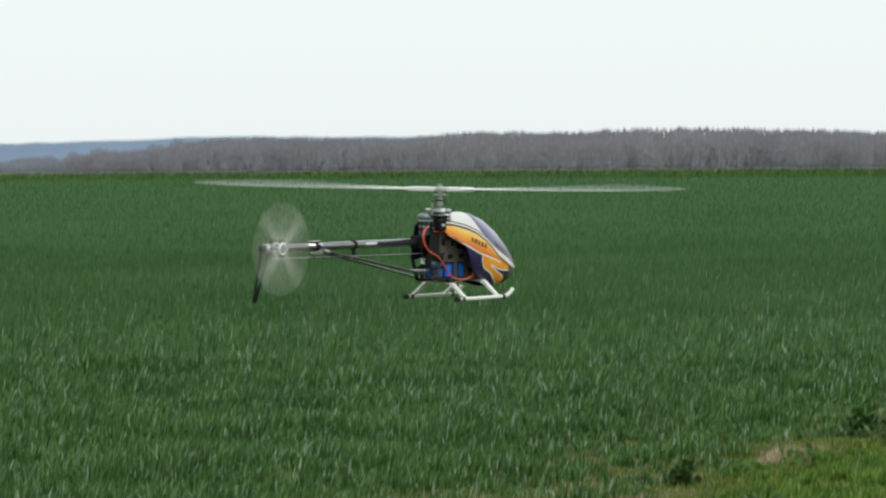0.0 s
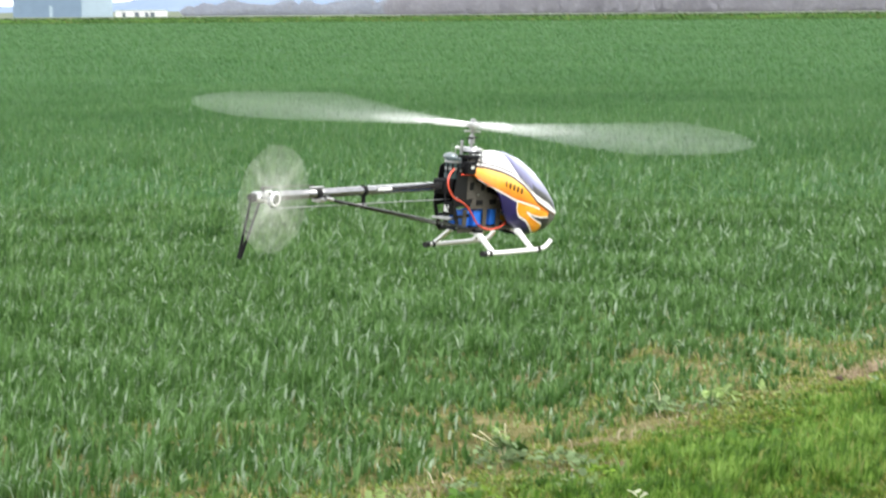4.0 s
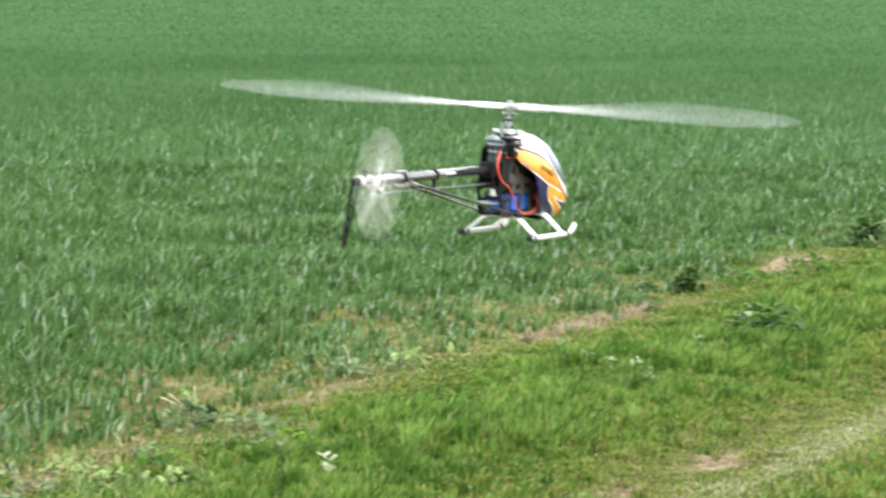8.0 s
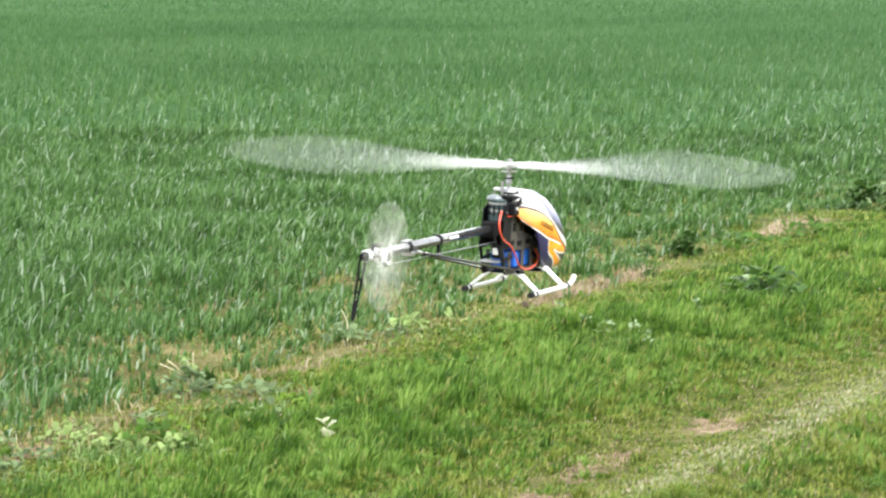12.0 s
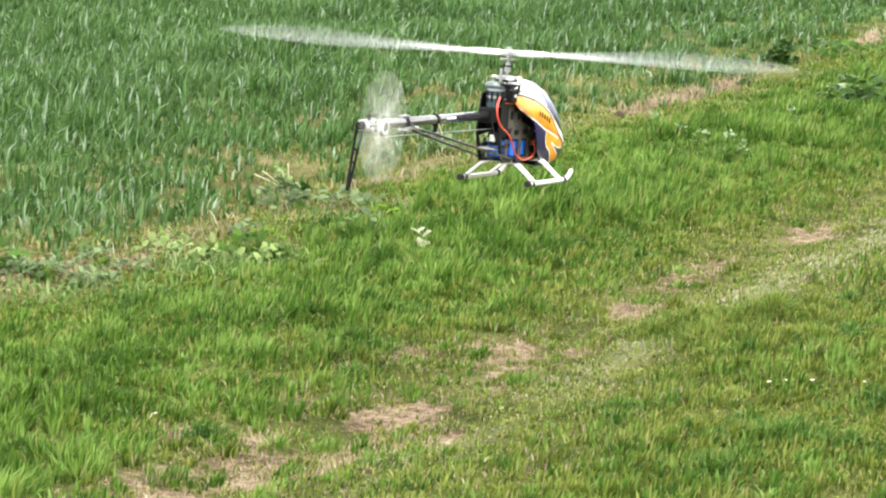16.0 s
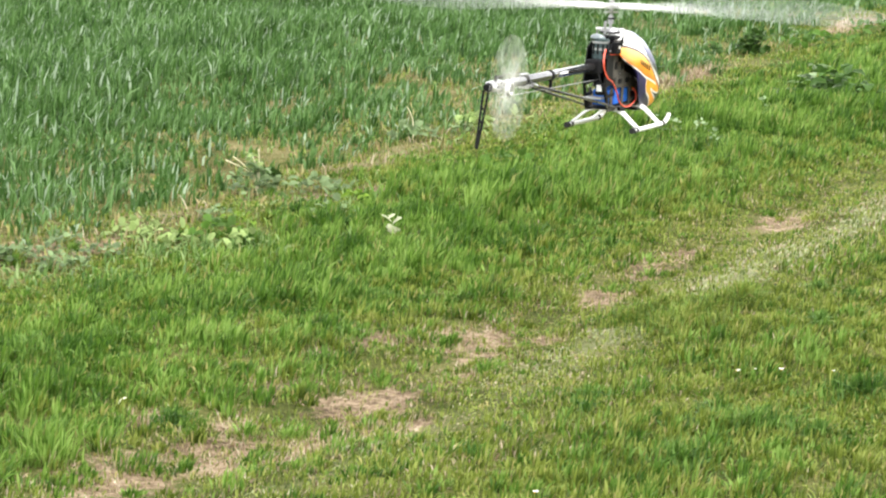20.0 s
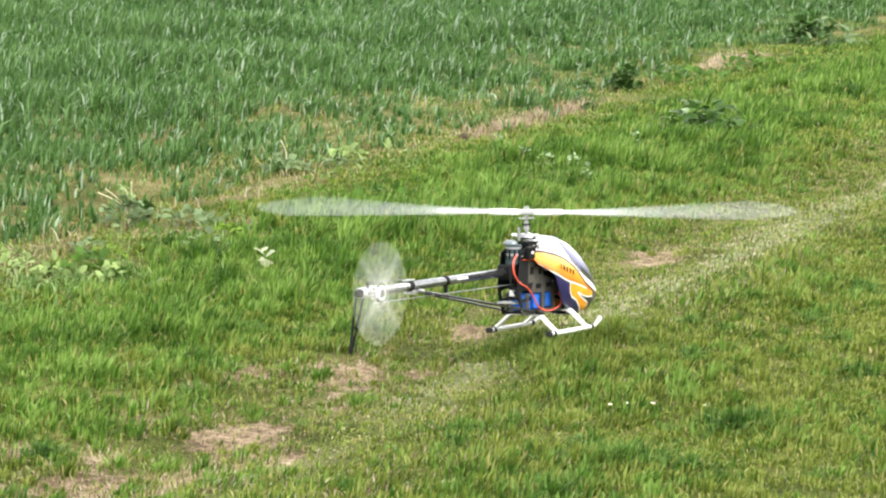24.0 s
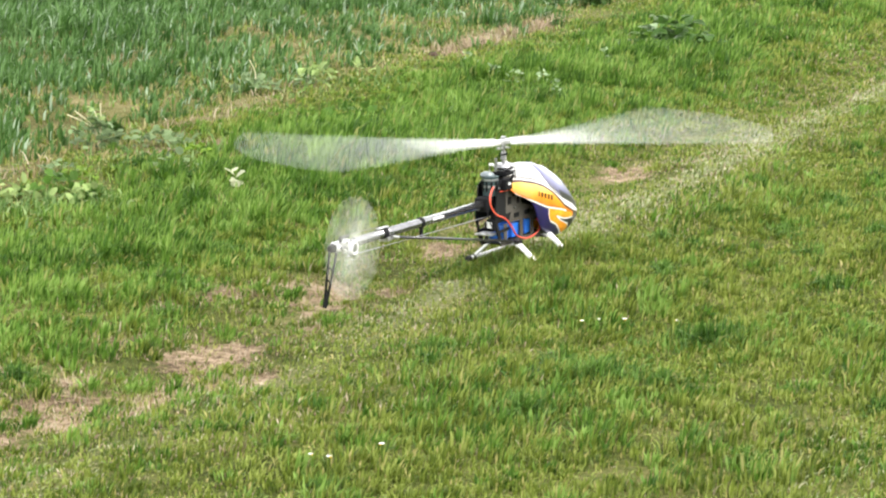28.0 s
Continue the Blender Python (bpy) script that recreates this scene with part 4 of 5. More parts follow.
    for p, q in zip(cols, cols[1:]):
        for i in range(4):
            bm.faces.new((p[i], q[i], q[i + 1], p[i + 1]))
    me = bpy.data.meshes.new("bank")
    bm.to_mesh(me)
    bm.free()
    nb = Nodes("grassy_bank")
    f = nb.noise(nb.add("NewGeometry").outputs["Position"], 0.35, 4)
    me.materials.append(nb.set(Base_Color=nb.ramp(f, (0.35, (0.028, 0.075, 0.012)), (0.65, (0.062, 0.125, 0.022))), Roughness=0.95, Specular_IOR_Level=0.1))
    tagged(new("bank", me), "low dark green grassy bank at the crop's far end", "bank", kind="structure")
    n = 26000
    ab = rng.uniform(-24, 19, n)
    a = np.radians(ab)
    dq = rng.uniform(-1.5, 5.0, n)
    q = 372 - 2.6 * ab + dq
    bz = np.clip((0.50 + 0.25 * (ab + 26) / 46) * np.minimum(1, dq / 2.6), -0.02, 1)
    bank = blade_material("rough_bank_grass", (0.026, 0.066, 0.012), (0.048, 0.105, 0.018), (0.095, 0.150, 0.035), (0.2, 0.19, 0.06), 0.08, 0.03, 0.2)
    make_blades("bank_grass", q * np.sin(a), q * np.cos(a), rng.uniform(0.1, 0.3, n), rng.uniform(0.15, 0.4, n), 0.4, bank, "rough dark grass at the crop's far end", "grass", simple=True, base_z=bz)


make_buildings()

# ---- weeds and flowers on the verge ----


def leaf_material(name, color, through_share=0.4):
    n = Nodes(name)
    co = n.add("TexCoord").outputs["Object"]
    each = n.add("ObjectInfo").outputs["Random"]
    f = n.math("ADD", n.math("MULTIPLY", n.noise(co, 40.0, 3), 0.5), n.math("MULTIPLY", each, 0.5))
    c = n.ramp(f, (0.2, tuple(v * 0.55 for v in color)), (0.8, tuple(min(1, v * 1.45) for v in color)))
    n.set(Base_Color=c, Roughness=0.55, Specular_IOR_Level=0.15)
    tr, ms = n.add("BsdfTranslucent"), n.add("MixShader")
    n.put(c, tr.inputs["Color"])
    ms.inputs[0].default_value = through_share
    n.t.links.new(n.bsdf.outputs[0], ms.inputs[1])
    n.t.links.new(tr.outputs[0], ms.inputs[2])
    n.t.links.new(ms.outputs[0], n.out.inputs["Surface"])
    return n.mat


LEAF_DARK = leaf_material("dark_green_leaf", (0.05, 0.105, 0.022), 0.25)
LEAF_MID = leaf_material("green_leaf", (0.085, 0.175, 0.03))
LEAF_BLUE = leaf_material("blue_green_leaf", (0.175, 0.25, 0.115))
LEAF_PALE = leaf_material("pale_yellow_green_leaf", (0.29, 0.39, 0.14))
LEAF_YELLOW = leaf_material("yellow_green_leaf", (0.15, 0.25, 0.03))
LEAF_WHITE = leaf_material("bleached_leaf", (0.68, 0.72, 0.50), 0.25)
LEAF_MINT = leaf_material("pale_grey_green_leaf", (0.27, 0.36, 0.20), 0.3)
STALK = plain("dry_stalk", (0.68, 0.63, 0.42), 0.7, scale=40)
PETAL = plain("white_petal", (0.8, 0.8, 0.76), 0.6, amount=0.05)
POLLEN = plain("yellow_pollen", (0.7, 0.45, 0.04), 0.8)


def leaf_mesh(name, length, width, droop, lobes, material, seed):
    """One broad leaf that rises from the stem and bends over, with a keel and an uneven rim."""
    r = random.Random(seed)
    bm = bmesh.new()
    cols = []
    for i in range(8):
        t = i / 7
        w = width * (math.sin(math.pi * min(1, 0.08 + 0.92 * t) ** 0.8) ** 0.8) * (1 + lobes * math.sin(t * 17 + seed)) + 0.002
        px, pz = length * (t - 0.12 * t * t), length * (0.75 * t - droop * t * t)
        wob = r.uniform(-0.05, 0.05) * length
        cols.append([bm.verts.new((px, -w, pz + 0.25 * w + wob * t)), bm.verts.new((px, 0, pz)), bm.verts.new((px, w, pz + 0.25 * w - wob * t))])
    for a, b in zip(cols, cols[1:]):
        for k in range(2):
            bm.faces.new((a[k], b[k], b[k + 1], a[k + 1]))
    me = bpy.data.meshes.new(name)
    bm.to_mesh(me)
    bm.free()
    me.materials.append(material)
    return me


LEAVES = {}


def leaves_of(material, length, width, droop, lobes):
    key = (material.name, length, width)
    if key not in LEAVES:
        LEAVES[key] = [leaf_mesh("leaf", length * s, width * s, droop * q, lobes, material, k) for k, (s, q) in enumerate([(1, 1), (0.8, 0.7), (1.15, 1.2), (0.62, 0.5)])]
    return LEAVES[key]


def weed(name, label, x, y, material, count, length, width, spread=0.0, droop=0.7, lobes=0.12, seed=0, stalks=0, tall=0.5):
    """A weed of many leaves round a stem: spread metres wide, its leaves start up to tall times that high."""
    r = random.Random(seed * 7 + 1)
    z = float(ground_z(x, y))
    w = thing(name, label, "weed", pose(x, y, z))
    ms = leaves_of(material, length, width, droop, lobes)
    for k in range(count):
        ob = new("leaf", ms[k % 4])
        ob.parent = w
        a = k * 137.5 + r.uniform(-25, 25)
        up = r.random() ** 1.3
        q = spread * math.sqrt(r.random()) * (1 - 0.6 * up)
        b = r.uniform(0, 2 * math.pi)
        ob.matrix_basis = pose(q * math.cos(b) * 1.2, q * math.sin(b) * 1.2, 0.005 + tall * up, r.uniform(-30, 30), r.uniform(-35, 40), a)
    for k in range(stalks):
        a = r.uniform(-0.09, 0.03)
        part("stalk", tube([(0, 0, 0), (a * 0.4, 0.01, 0.08), (a * 1.6 - 0.02, -0.02, 0.13 + 0.05 * r.random())], 0.0027, 6), STALK, w, "pale dry flower stalk")
    return w


weed("leafy_weed", "dark green broad-leaved weed clump in shade at the crop's edge", 2.64, 18.8, LEAF_DARK, 70, 0.10, 0.026, 0.17, 0.75, seed=1, tall=0.15)
weed("leafy_weed", "grey-green drooping weed leaves over the dark clump", 2.75, 18.7, LEAF_BLUE, 18, 0.15, 0.020, 0.18, 0.9, seed=2, tall=0.16)
weed("bushy_weed", "dark green bushy weed standing at the crop's edge", 1.31, 16.3, LEAF_DARK, 110, 0.045, 0.017, 0.085, 0.45, seed=3, tall=0.11)
weed("bushy_weed", "small dark green weed beside straw litter", 1.09, 16.1, LEAF_DARK, 34, 0.035, 0.011, 0.05, 0.4, seed=4, tall=0.07)
weed("spreading_weed", "dark green spreading weed lying in verge grass", 1.54, 14.35, LEAF_DARK, 62, 0.075, 0.024, 0.18, 0.6, seed=5, tall=0.13)
weed("spreading_weed", "blue-green leaves of a spreading weed on the verge", 1.42, 14.48, LEAF_MINT, 22, 0.065, 0.015, 0.17, 0.6, seed=6, tall=0.14)
weed("leafy_weed", "blue-green weed with pale dry stalks at the field's edge", -0.95, 11.43, LEAF_BLUE, 58, 0.05, 0.015, 0.10, 0.5, seed=7, stalks=4, tall=0.12)
weed("leafy_weed", "dark heart of the stalky weed at the field's edge", -0.92, 11.50, LEAF_DARK, 12, 0.06, 0.018, 0.04, 0.3, seed=8, tall=0.09)
weed("leafy_weed", "pale seed heads over the stalky weed", -0.98, 11.42, LEAF_PALE, 14, 0.030, 0.009, 0.07, 0.4, seed=34, tall=0.15)
weed("leafy_weed", "blue-green low weed on the verge", -0.73, 11.43, LEAF_BLUE, 44, 0.045, 0.012, 0.15, 0.55, seed=9, tall=0.06)
for k, (gx, gy) in enumerate([(-1.75, 9.95), (-1.55, 9.95), (-1.35, 9.95), (-1.5, 10.15), (-1.05, 10.75), (-0.2, 12.9)]):
    weed("rosette_weed", "small grey-green rosette weed on bare soil", gx, gy, LEAF_BLUE, 26, 0.028, 0.010, 0.08, 0.6, seed=60 + k, tall=0.03)
weed("pale_weed", "pale yellow-green lettuce-like weed by the field", -1.26, 10.35, LEAF_PALE, 46, 0.034, 0.011, 0.11, 0.2, seed=10, tall=0.06)
weed("pale_weed", "pale yellow-green upright weed by the field", -1.15, 10.2, LEAF_PALE, 30, 0.034, 0.010, 0.09, 0.2, seed=11, tall=0.06)
weed("pale_weed", "green leafy weeds crowding the pale ones", -1.0, 10.3, LEAF_MID, 44, 0.034, 0.011, 0.14, 0.3, seed=31, tall=0.06)
weed("pale_weed", "pale yellow-green weed blown flat on the verge", -0.92, 10.15, LEAF_PALE, 26, 0.034, 0.009, 0.12, 0.3, seed=32, tall=0.05)
weed("leafy_weed", "grey-green weed beside the bleached leaves", -0.62, 10.72, LEAF_BLUE, 24, 0.034, 0.011, 0.08, 0.4, seed=33, tall=0.05)
weed("leafy_weed", "blue-green rosette weed on bare soil", -1.65, 9.86, LEAF_BLUE, 60, 0.03, 0.011, 0.11, 0.6, seed=12, tall=0.04)
weed("leafy_weed", "blue-green flat weed on bare soil", -1.45, 9.72, LEAF_BLUE, 50, 0.03, 0.010, 0.11, 0.6, seed=13, tall=0.04)
weed("leafy_weed", "grey-green withered weed over bare soil", -0.40, 12.75, LEAF_BLUE, 26, 0.06, 0.014, 0.14, 0.5, seed=14, stalks=1, tall=0.05)
weed("pale_weed", "bright yellow-green weed at the field's edge", -0.14, 13.0, LEAF_PALE, 16, 0.055, 0.018, 0.10, 0.5, seed=15, tall=0.05)
weed("pale_weed", "withered straw-coloured weed at the field's edge", 0.06, 13.1, LEAF_PALE, 10, 0.05, 0.007, 0.10, 0.3, seed=16, tall=0.06)
for k, (gx, gy, count) in enumerate([(0.61, 13.0, 20), (0.70, 12.87, 34), (0.81, 12.83, 22), (0.53, 13.54, 12), (0.86, 12.56, 12), (1.15, 13.64, 12)]):
    weed("clover_patch", "pale grey-green clover patch in verge grass", gx, gy, LEAF_MINT, count, 0.018, 0.009, 0.045, 0.4, seed=70 + k, tall=0.065)
weed("pale_weed", "bright green low weed on the verge", 0.02, 11.9, LEAF_MID, 20, 0.05, 0.016, 0.14, 0.5, seed=18, tall=0.05)
weed("bleached_leaves", "bleached whitish torn leaves lying in grass", -0.40, 10.28, LEAF_WHITE, 5, 0.042, 0.019, 0.016, 0.30, lobes=0.35, seed=24, tall=0.07)
for k, (gx, gy) in enumerate([(-0.12, 11.6), (0.33, 11.95), (0.14, 12.35), (-0.55, 11.0), (0.95, 13.6), (-0.95, 10.5)]):
    weed("low_weed", "yellow-green low leafy weed among verge grass", gx, gy, LEAF_YELLOW, 34, 0.024, 0.009, 0.09, 0.5, seed=40 + k, tall=0.05)
weed("bleached_leaves", "single pale leaf lying in short grass", -1.0, 7.64, LEAF_WHITE, 1, 0.035, 0.007, 0.0, 0.6, seed=20, tall=0.03)
weed("leafy_weed", "green mixed weeds along the crop's edge", -1.9, 10.0, LEAF_MID, 40, 0.06, 0.018, 0.2, 0.5, seed=21, tall=0.07)
weed("leafy_weed", "green nettle-like weeds at the crop's edge", 1.68, 16.6, LEAF_MID, 40, 0.06, 0.018, 0.2, 0.5, seed=22, tall=0.07)
weed("leafy_weed", "green weeds below the crop's edge", 2.1, 17.2, LEAF_MID, 40, 0.07, 0.018, 0.25, 0.5, seed=23, tall=0.08)


def clod(x, y, size, label):
    """A crumbly lump of soil."""
    bm = bmesh.new()
    bmesh.ops.create_icosphere(bm, subdivisions=3, radius=size)
    for v in bm.verts:
        v.co *= 1 + 0.35 * noise.noise(v.co * 2.2 / size) + 0.15 * noise.noise(v.co * 6 / size)
        v.co.z *= 0.9
    me = bpy.data.meshes.new("soil_clod")
    bm.to_mesh(me)
    bm.free()
    me.materials.append(plain("dark_moist_soil", (0.06, 0.038, 0.024), 0.95, scale=60, amount=0.45))
    tagged(new("soil_clod", me), label, "soil").location = (x, y, float(ground_z(x, y)) + 0.4 * size)


clod(0.38, 13.96, 0.024, "dark crumbly clod of soil at the straw's end")


def daisy(x, y, size, seed):
    r = random.Random(seed)
    z = float(ground_z(x, y))
    d = thing("daisy", "small white daisy in short grass", "flower", pose(x, y, z, 0, 0, r.uniform(0, 360)), "daisies on the track")
    part("stem", tube([(0, 0, 0), (0.004, 0, 0.03), (0.002, 0.003, 0.055)], 0.001, 6), LEAF_MID, d)
    part("flower_eye", rod((0, 0, 0.055), (0, 0, 0.06), size * 0.28, 10, r2=size * 0.16), POLLEN, d, "yellow eye")
    for k in range(9):
        p = part("petal", box((size * 0.62, 0, 0), (size * 0.75, size * 0.3, 0.0015), 0.0005), PETAL, d)
        p.matrix_basis = pose(0.002, 0.003, 0.057, 0, -18, k * 40 + r.uniform(-6, 6))


for k, (dx, dy, ds) in enumerate([(0.61, 7.97, 0.008), (0.73, 7.97, 0.009), (0.06, 6.55, 0.009), (-0.05, 6.44, 0.008), (-0.09, 6.46, 0.007), (0.66, 7.99, 0.005), (0.86, 7.93, 0.005)]):
    daisy(dx, dy, ds * 0.8, k)


# ---- the model helicopter: x forward, y to its left, z up, 0 under the skids ----
def make_canopy(heli):
    top = [(-0.07, 0.262), (0.0, 0.277), (0.08, 0.284), (0.14, 0.279), (0.21, 0.261), (0.29, 0.222), (0.36, 0.174), (0.405, 0.136), (0.43, 0.108), (0.439, 0.094)]
    bottom = [(-0.07, 0.06), (0.1, 0.046), (0.28, 0.034), (0.36, 0.042), (0.41, 0.062), (0.439, 0.086)]
    rim = [(-0.052, 0.240), (-0.038, 0.216), (-0.02, 0.202), (0.015, 0.188), (0.04, 0.177), (0.062, 0.158), (0.082, 0.120), (0.122, 0.084), (0.184, 0.056), (0.22, 0.040), (0.5, 0.0)]
    half = [(-0.07, 0.052), (0.0, 0.064), (0.08, 0.071), (0.17, 0.070), (0.26, 0.060), (0.34, 0.044), (0.40, 0.027), (0.43, 0.013), (0.439, 0.005)]
    bm = bmesh.new()
    rings = []
    for i in range(65):
        t = i / 64
        x = -0.052 + 0.491 * (1 - (1 - t) ** 1.35)
        zt, zb, zr, w = lerp(x, top), lerp(x, bottom), lerp(x, rim), lerp(x, half)
        zc = zb + (zt - zb) * 0.45
        ring = []
        low = -1.0 if zr <= zb else max(-1.0, (zr - zc) / (zc - zb) if zr < zc else (zr - zc) / (zt - zc))
        a0 = math.asin(max(-1, min(0.97, low)))
        for j in range(49):
            a = a0 + (math.pi - 2 * a0) * j / 48
            c, s = math.cos(a), math.sin(a)
            c = math.copysign(abs(c) ** 0.86, c)
            hz = (zt - zc) if s > 0 else (zc - zb)
            z = zc + hz * math.copysign(abs(s) ** 0.92, s)
            # the rear edge leans forward towards the top
            lean = 0.045 * max(0.0, min(1.0, (z - 0.235) / 0.035)) * max(0.0, 1 - i / 24)
            ring.append(bm.verts.new((x + lean, -w * c, z)))
        rings.append(ring)
    for a, b in zip(rings, rings[1:]):
        for j in range(48):
            bm.faces.new((a[j], a[j + 1], b[j + 1], b[j]))
    ob = part("canopy", bm, CANOPY, heli, "glossy white canopy with orange and violet flames", smooth=True)
    m = ob.modifiers.new("shell", "SOLIDIFY")
    m.thickness, m.offset = 0.0018, 1
    # number marking as plain bars on both sides
    ink = plain("dark_brown_ink", (0.10, 0.045, 0.02), 0.5)
    for side in (-1, 1):
        for k in range(5):
            x = 0.085 + 0.02 * k
            z = 0.196 - 0.28 * (x - 0.085)
            wv = lerp(x, half)
            part("marking_bar", box((x, side * (wv * 0.985 + 0.0022), z), (0.007 if k else 0.004, 0.002, 0.015), 0.0006), ink, ob)
    return ob


def make_helicopter():
    heli = thing("model_helicopter", "electric model helicopter with flame-painted canopy and white skids", "model helicopter")
    make_canopy(heli)
    # landing gear
    for s in (-1, 1):
        y = 0.1 * s
        sk = part("skid", tube([(-0.035, y, 0.008), (0.06, y, 0.007), (0.18, y, 0.007), (0.235, y, 0.008), (0.262, y, 0.014), (0.285, y, 0.03)], 0.0068, 12), WHITE_PLASTIC, heli, "white skid tube", smooth=True)
        part("end_cap", rod((-0.048, y, 0.008), (-0.032, y, 0.008), 0.0085, 12), RUBBER, sk, "black rubber end cap")
        for x in (-0.012, 0.225):
            part("clamp_ring", rod((x - 0.006, y, 0.0075), (x + 0.006, y, 0.0075), 0.0088, 12), RUBBER, sk)
    for x in (0.0, 0.19):
        bm = bmesh.new()
        ring = []
        for y, z, w, th in ((-0.104, 0.010, 0.011, 0.004), (-0.085, 0.026, 0.010, 0.0045), (-0.055, 0.052, 0.011, 0.005), (-0.040, 0.060, 0.014, 0.005), (0.0, 0.062, 0.016, 0.005), (0.040, 0.060, 0.014, 0.005), (0.055, 0.052, 0.011, 0.005), (0.085, 0.026, 0.010, 0.0045), (0.104, 0.010, 0.011, 0.004)):
            ring.append([bm.verts.new((x - w, y, z - th)), bm.verts.new((x + w, y, z - th)), bm.verts.new((x + w * 0.8, y, z + th)), bm.verts.new((x - w * 0.8, y, z + th))])
        for a, b in zip(ring, ring[1:]):
            for k in range(4):
                bm.faces.new((a[k], a[(k + 1) % 4], b[(k + 1) % 4], b[k]))
        bm.faces.new(ring[0][::-1])
        bm.faces.new(ring[-1])
        part("skid_bow", bm, WHITE_PLASTIC, heli, "white landing gear bow")
    # side frames with openings, made of ribs
    for s in (-1, 1):
        y0, y1 = (0.031 * s, 0.034 * s)
        bm = bmesh.new()
        add_plate(bm, [(-0.115, 0.150), (-0.095, 0.243), (-0.05, 0.262), (-0.05, 0.153)], y0, y1)
        add_plate(bm, [(-0.115, 0.150), (-0.02, 0.155), (-0.03, 0.138), (-0.104, 0.132)], y0, y1)
        add_plate(bm, [(-0.112, 0.134), (-0.098, 0.134), (-0.070, 0.066), (-0.086, 0.066)], y0, y1)
        add_plate(bm, [(-0.100, 0.108), (-0.03, 0.112), (-0.03, 0.103), (-0.096, 0.099)], y0, y1)
        part("side_frame", bm, CARBON, heli, "black carbon side frame")
        bm = bmesh.new()
        add_plate(bm, [(-0.05, 0.153), (-0.05, 0.262), (0.02, 0.262), (0.04, 0.235), (0.045, 0.17), (-0.02, 0.155)], y0, y1)
        add_plate(bm, [(-0.02, 0.155), (0.045, 0.17), (0.12, 0.155), (0.17, 0.13), (0.17, 0.115), (0.06, 0.122), (-0.03, 0.125)], y0, y1)
        for xa in (-0.06, 0.035, 0.10, 0.165):
            add_plate(bm, [(xa, 0.064), (xa + 0.018, 0.064), (xa + 0.018, 0.124), (xa, 0.124)], y0, y1)
        add_plate(bm, [(-0.082, 0.060), (0.20, 0.060), (0.20, 0.072), (-0.082, 0.072)], y0 * 1.02, y1 * 1.02)
        part("lower_frame", bm, GREY_FRAME, heli, "grey lower frame with openings")
        # black plates laid on the frame imitate the shade in its openings
        part("frame_window", box((0.0, 0.0355 * s, 0.215), (0.02, 0.002, 0.03), 0.0006), BLACK, heli)
        for wx, wz, ww, wh in ((-0.03, 0.19, 0.018, 0.022), (0.022, 0.185, 0.014, 0.018), (-0.032, 0.235, 0.014, 0.014), (0.012, 0.142, 0.028, 0.014), (0.075, 0.142, 0.03, 0.014)):
            part("frame_window", box((wx, 0.0355 * s, wz), (ww, 0.002, wh), 0.0006), BLACK, heli)
        for bx, bz in ((-0.09, 0.235), (-0.03, 0.25), (0.03, 0.22), (-0.1, 0.16), (0.0, 0.165), (0.1, 0.15), (-0.09, 0.075), (0.02, 0.067), (0.12, 0.067), (0.17, 0.12)):
            part("bolt", rod((bx, 0.034 * s, bz), (bx, 0.0375 * s, bz), 0.0032, 8), STEEL, heli)
    part("bottom_plate", box((0.05, 0, 0.0685), (0.27, 0.058, 0.004), 0.001), BLACK, heli)
    part("inner_block", box((-0.02, 0, 0.21), (0.10, 0.05, 0.085), 0.004), BLACK, heli, "black gear housing")
    part("inner_block", box((0.09, 0, 0.15), (0.12, 0.05, 0.05), 0.004), BLACK, heli)
    for x, w in ((-0.033, 0.03), (0.026, 0.046), (0.105, 0.05)):
        part("battery_pack", box((x, 0, 0.096), (w, 0.052, 0.046), 0.005), BLUE, heli, "blue shrink-wrapped battery pack")
    # rear upper motor group
    mo = part("motor", rod((-0.085, -0.004, 0.212), (-0.085, -0.004, 0.268), 0.0235, 20), TEAL, heli, "grey motor can with vent slots")
    for k in range(10):
        a = k * math.pi / 5
        part("motor_slot", box((-0.085 + 0.0237 * math.cos(a), -0.004 + 0.0237 * math.sin(a), 0.24), (0.003, 0.006, 0.03), 0.0006, Matrix.Rotation(a, 4, "Z")), BLACK, mo)
    part("motor_band", rod((-0.085, -0.004, 0.236), (-0.085, -0.004, 0.243), 0.0246, 20), STEEL, mo, "bright band round the motor")
    part("motor_band", rod((-0.085, -0.004, 0.256), (-0.085, -0.004, 0.262), 0.0246, 20), STEEL, mo, "bright band round the motor")
    bm = bmesh.new()
    bmesh.ops.create_uvsphere(bm, u_segments=16, v_segments=8, radius=1, matrix=pose(-0.086, 0.006, 0.270) @ Matrix.Diagonal((0.021, 0.022, 0.012, 1)))
    part("motor_cap", bm, DARK_CAP, mo, "grey rounded motor cap", smooth=True)
    sv = part("servo", box((-0.055, -0.041, 0.243), (0.040, 0.018, 0.034), 0.003), BLACK, heli)
    part("servo_label", box((-0.055, -0.0512, 0.245), (0.014, 0.0012, 0.008)), LABEL_WHITE, sv)
    part("servo_arm", box((-0.045, -0.054, 0.262), (0.008, 0.004, 0.026), 0.001, Matrix.Rotation(0.4, 4, "Y")), BLACK, sv)
    sv2 = part("servo", box((-0.11, -0.02, 0.128), (0.026, 0.024, 0.036), 0.003), BLACK, heli)
    part("servo_label", box((-0.1236, -0.02, 0.13), (0.0012, 0.016, 0.018)), LABEL_WHITE, sv2)
    part("receiver_tray", box((-0.10, 0, 0.10), (0.05, 0.056, 0.005), 0.001), ALU, heli)
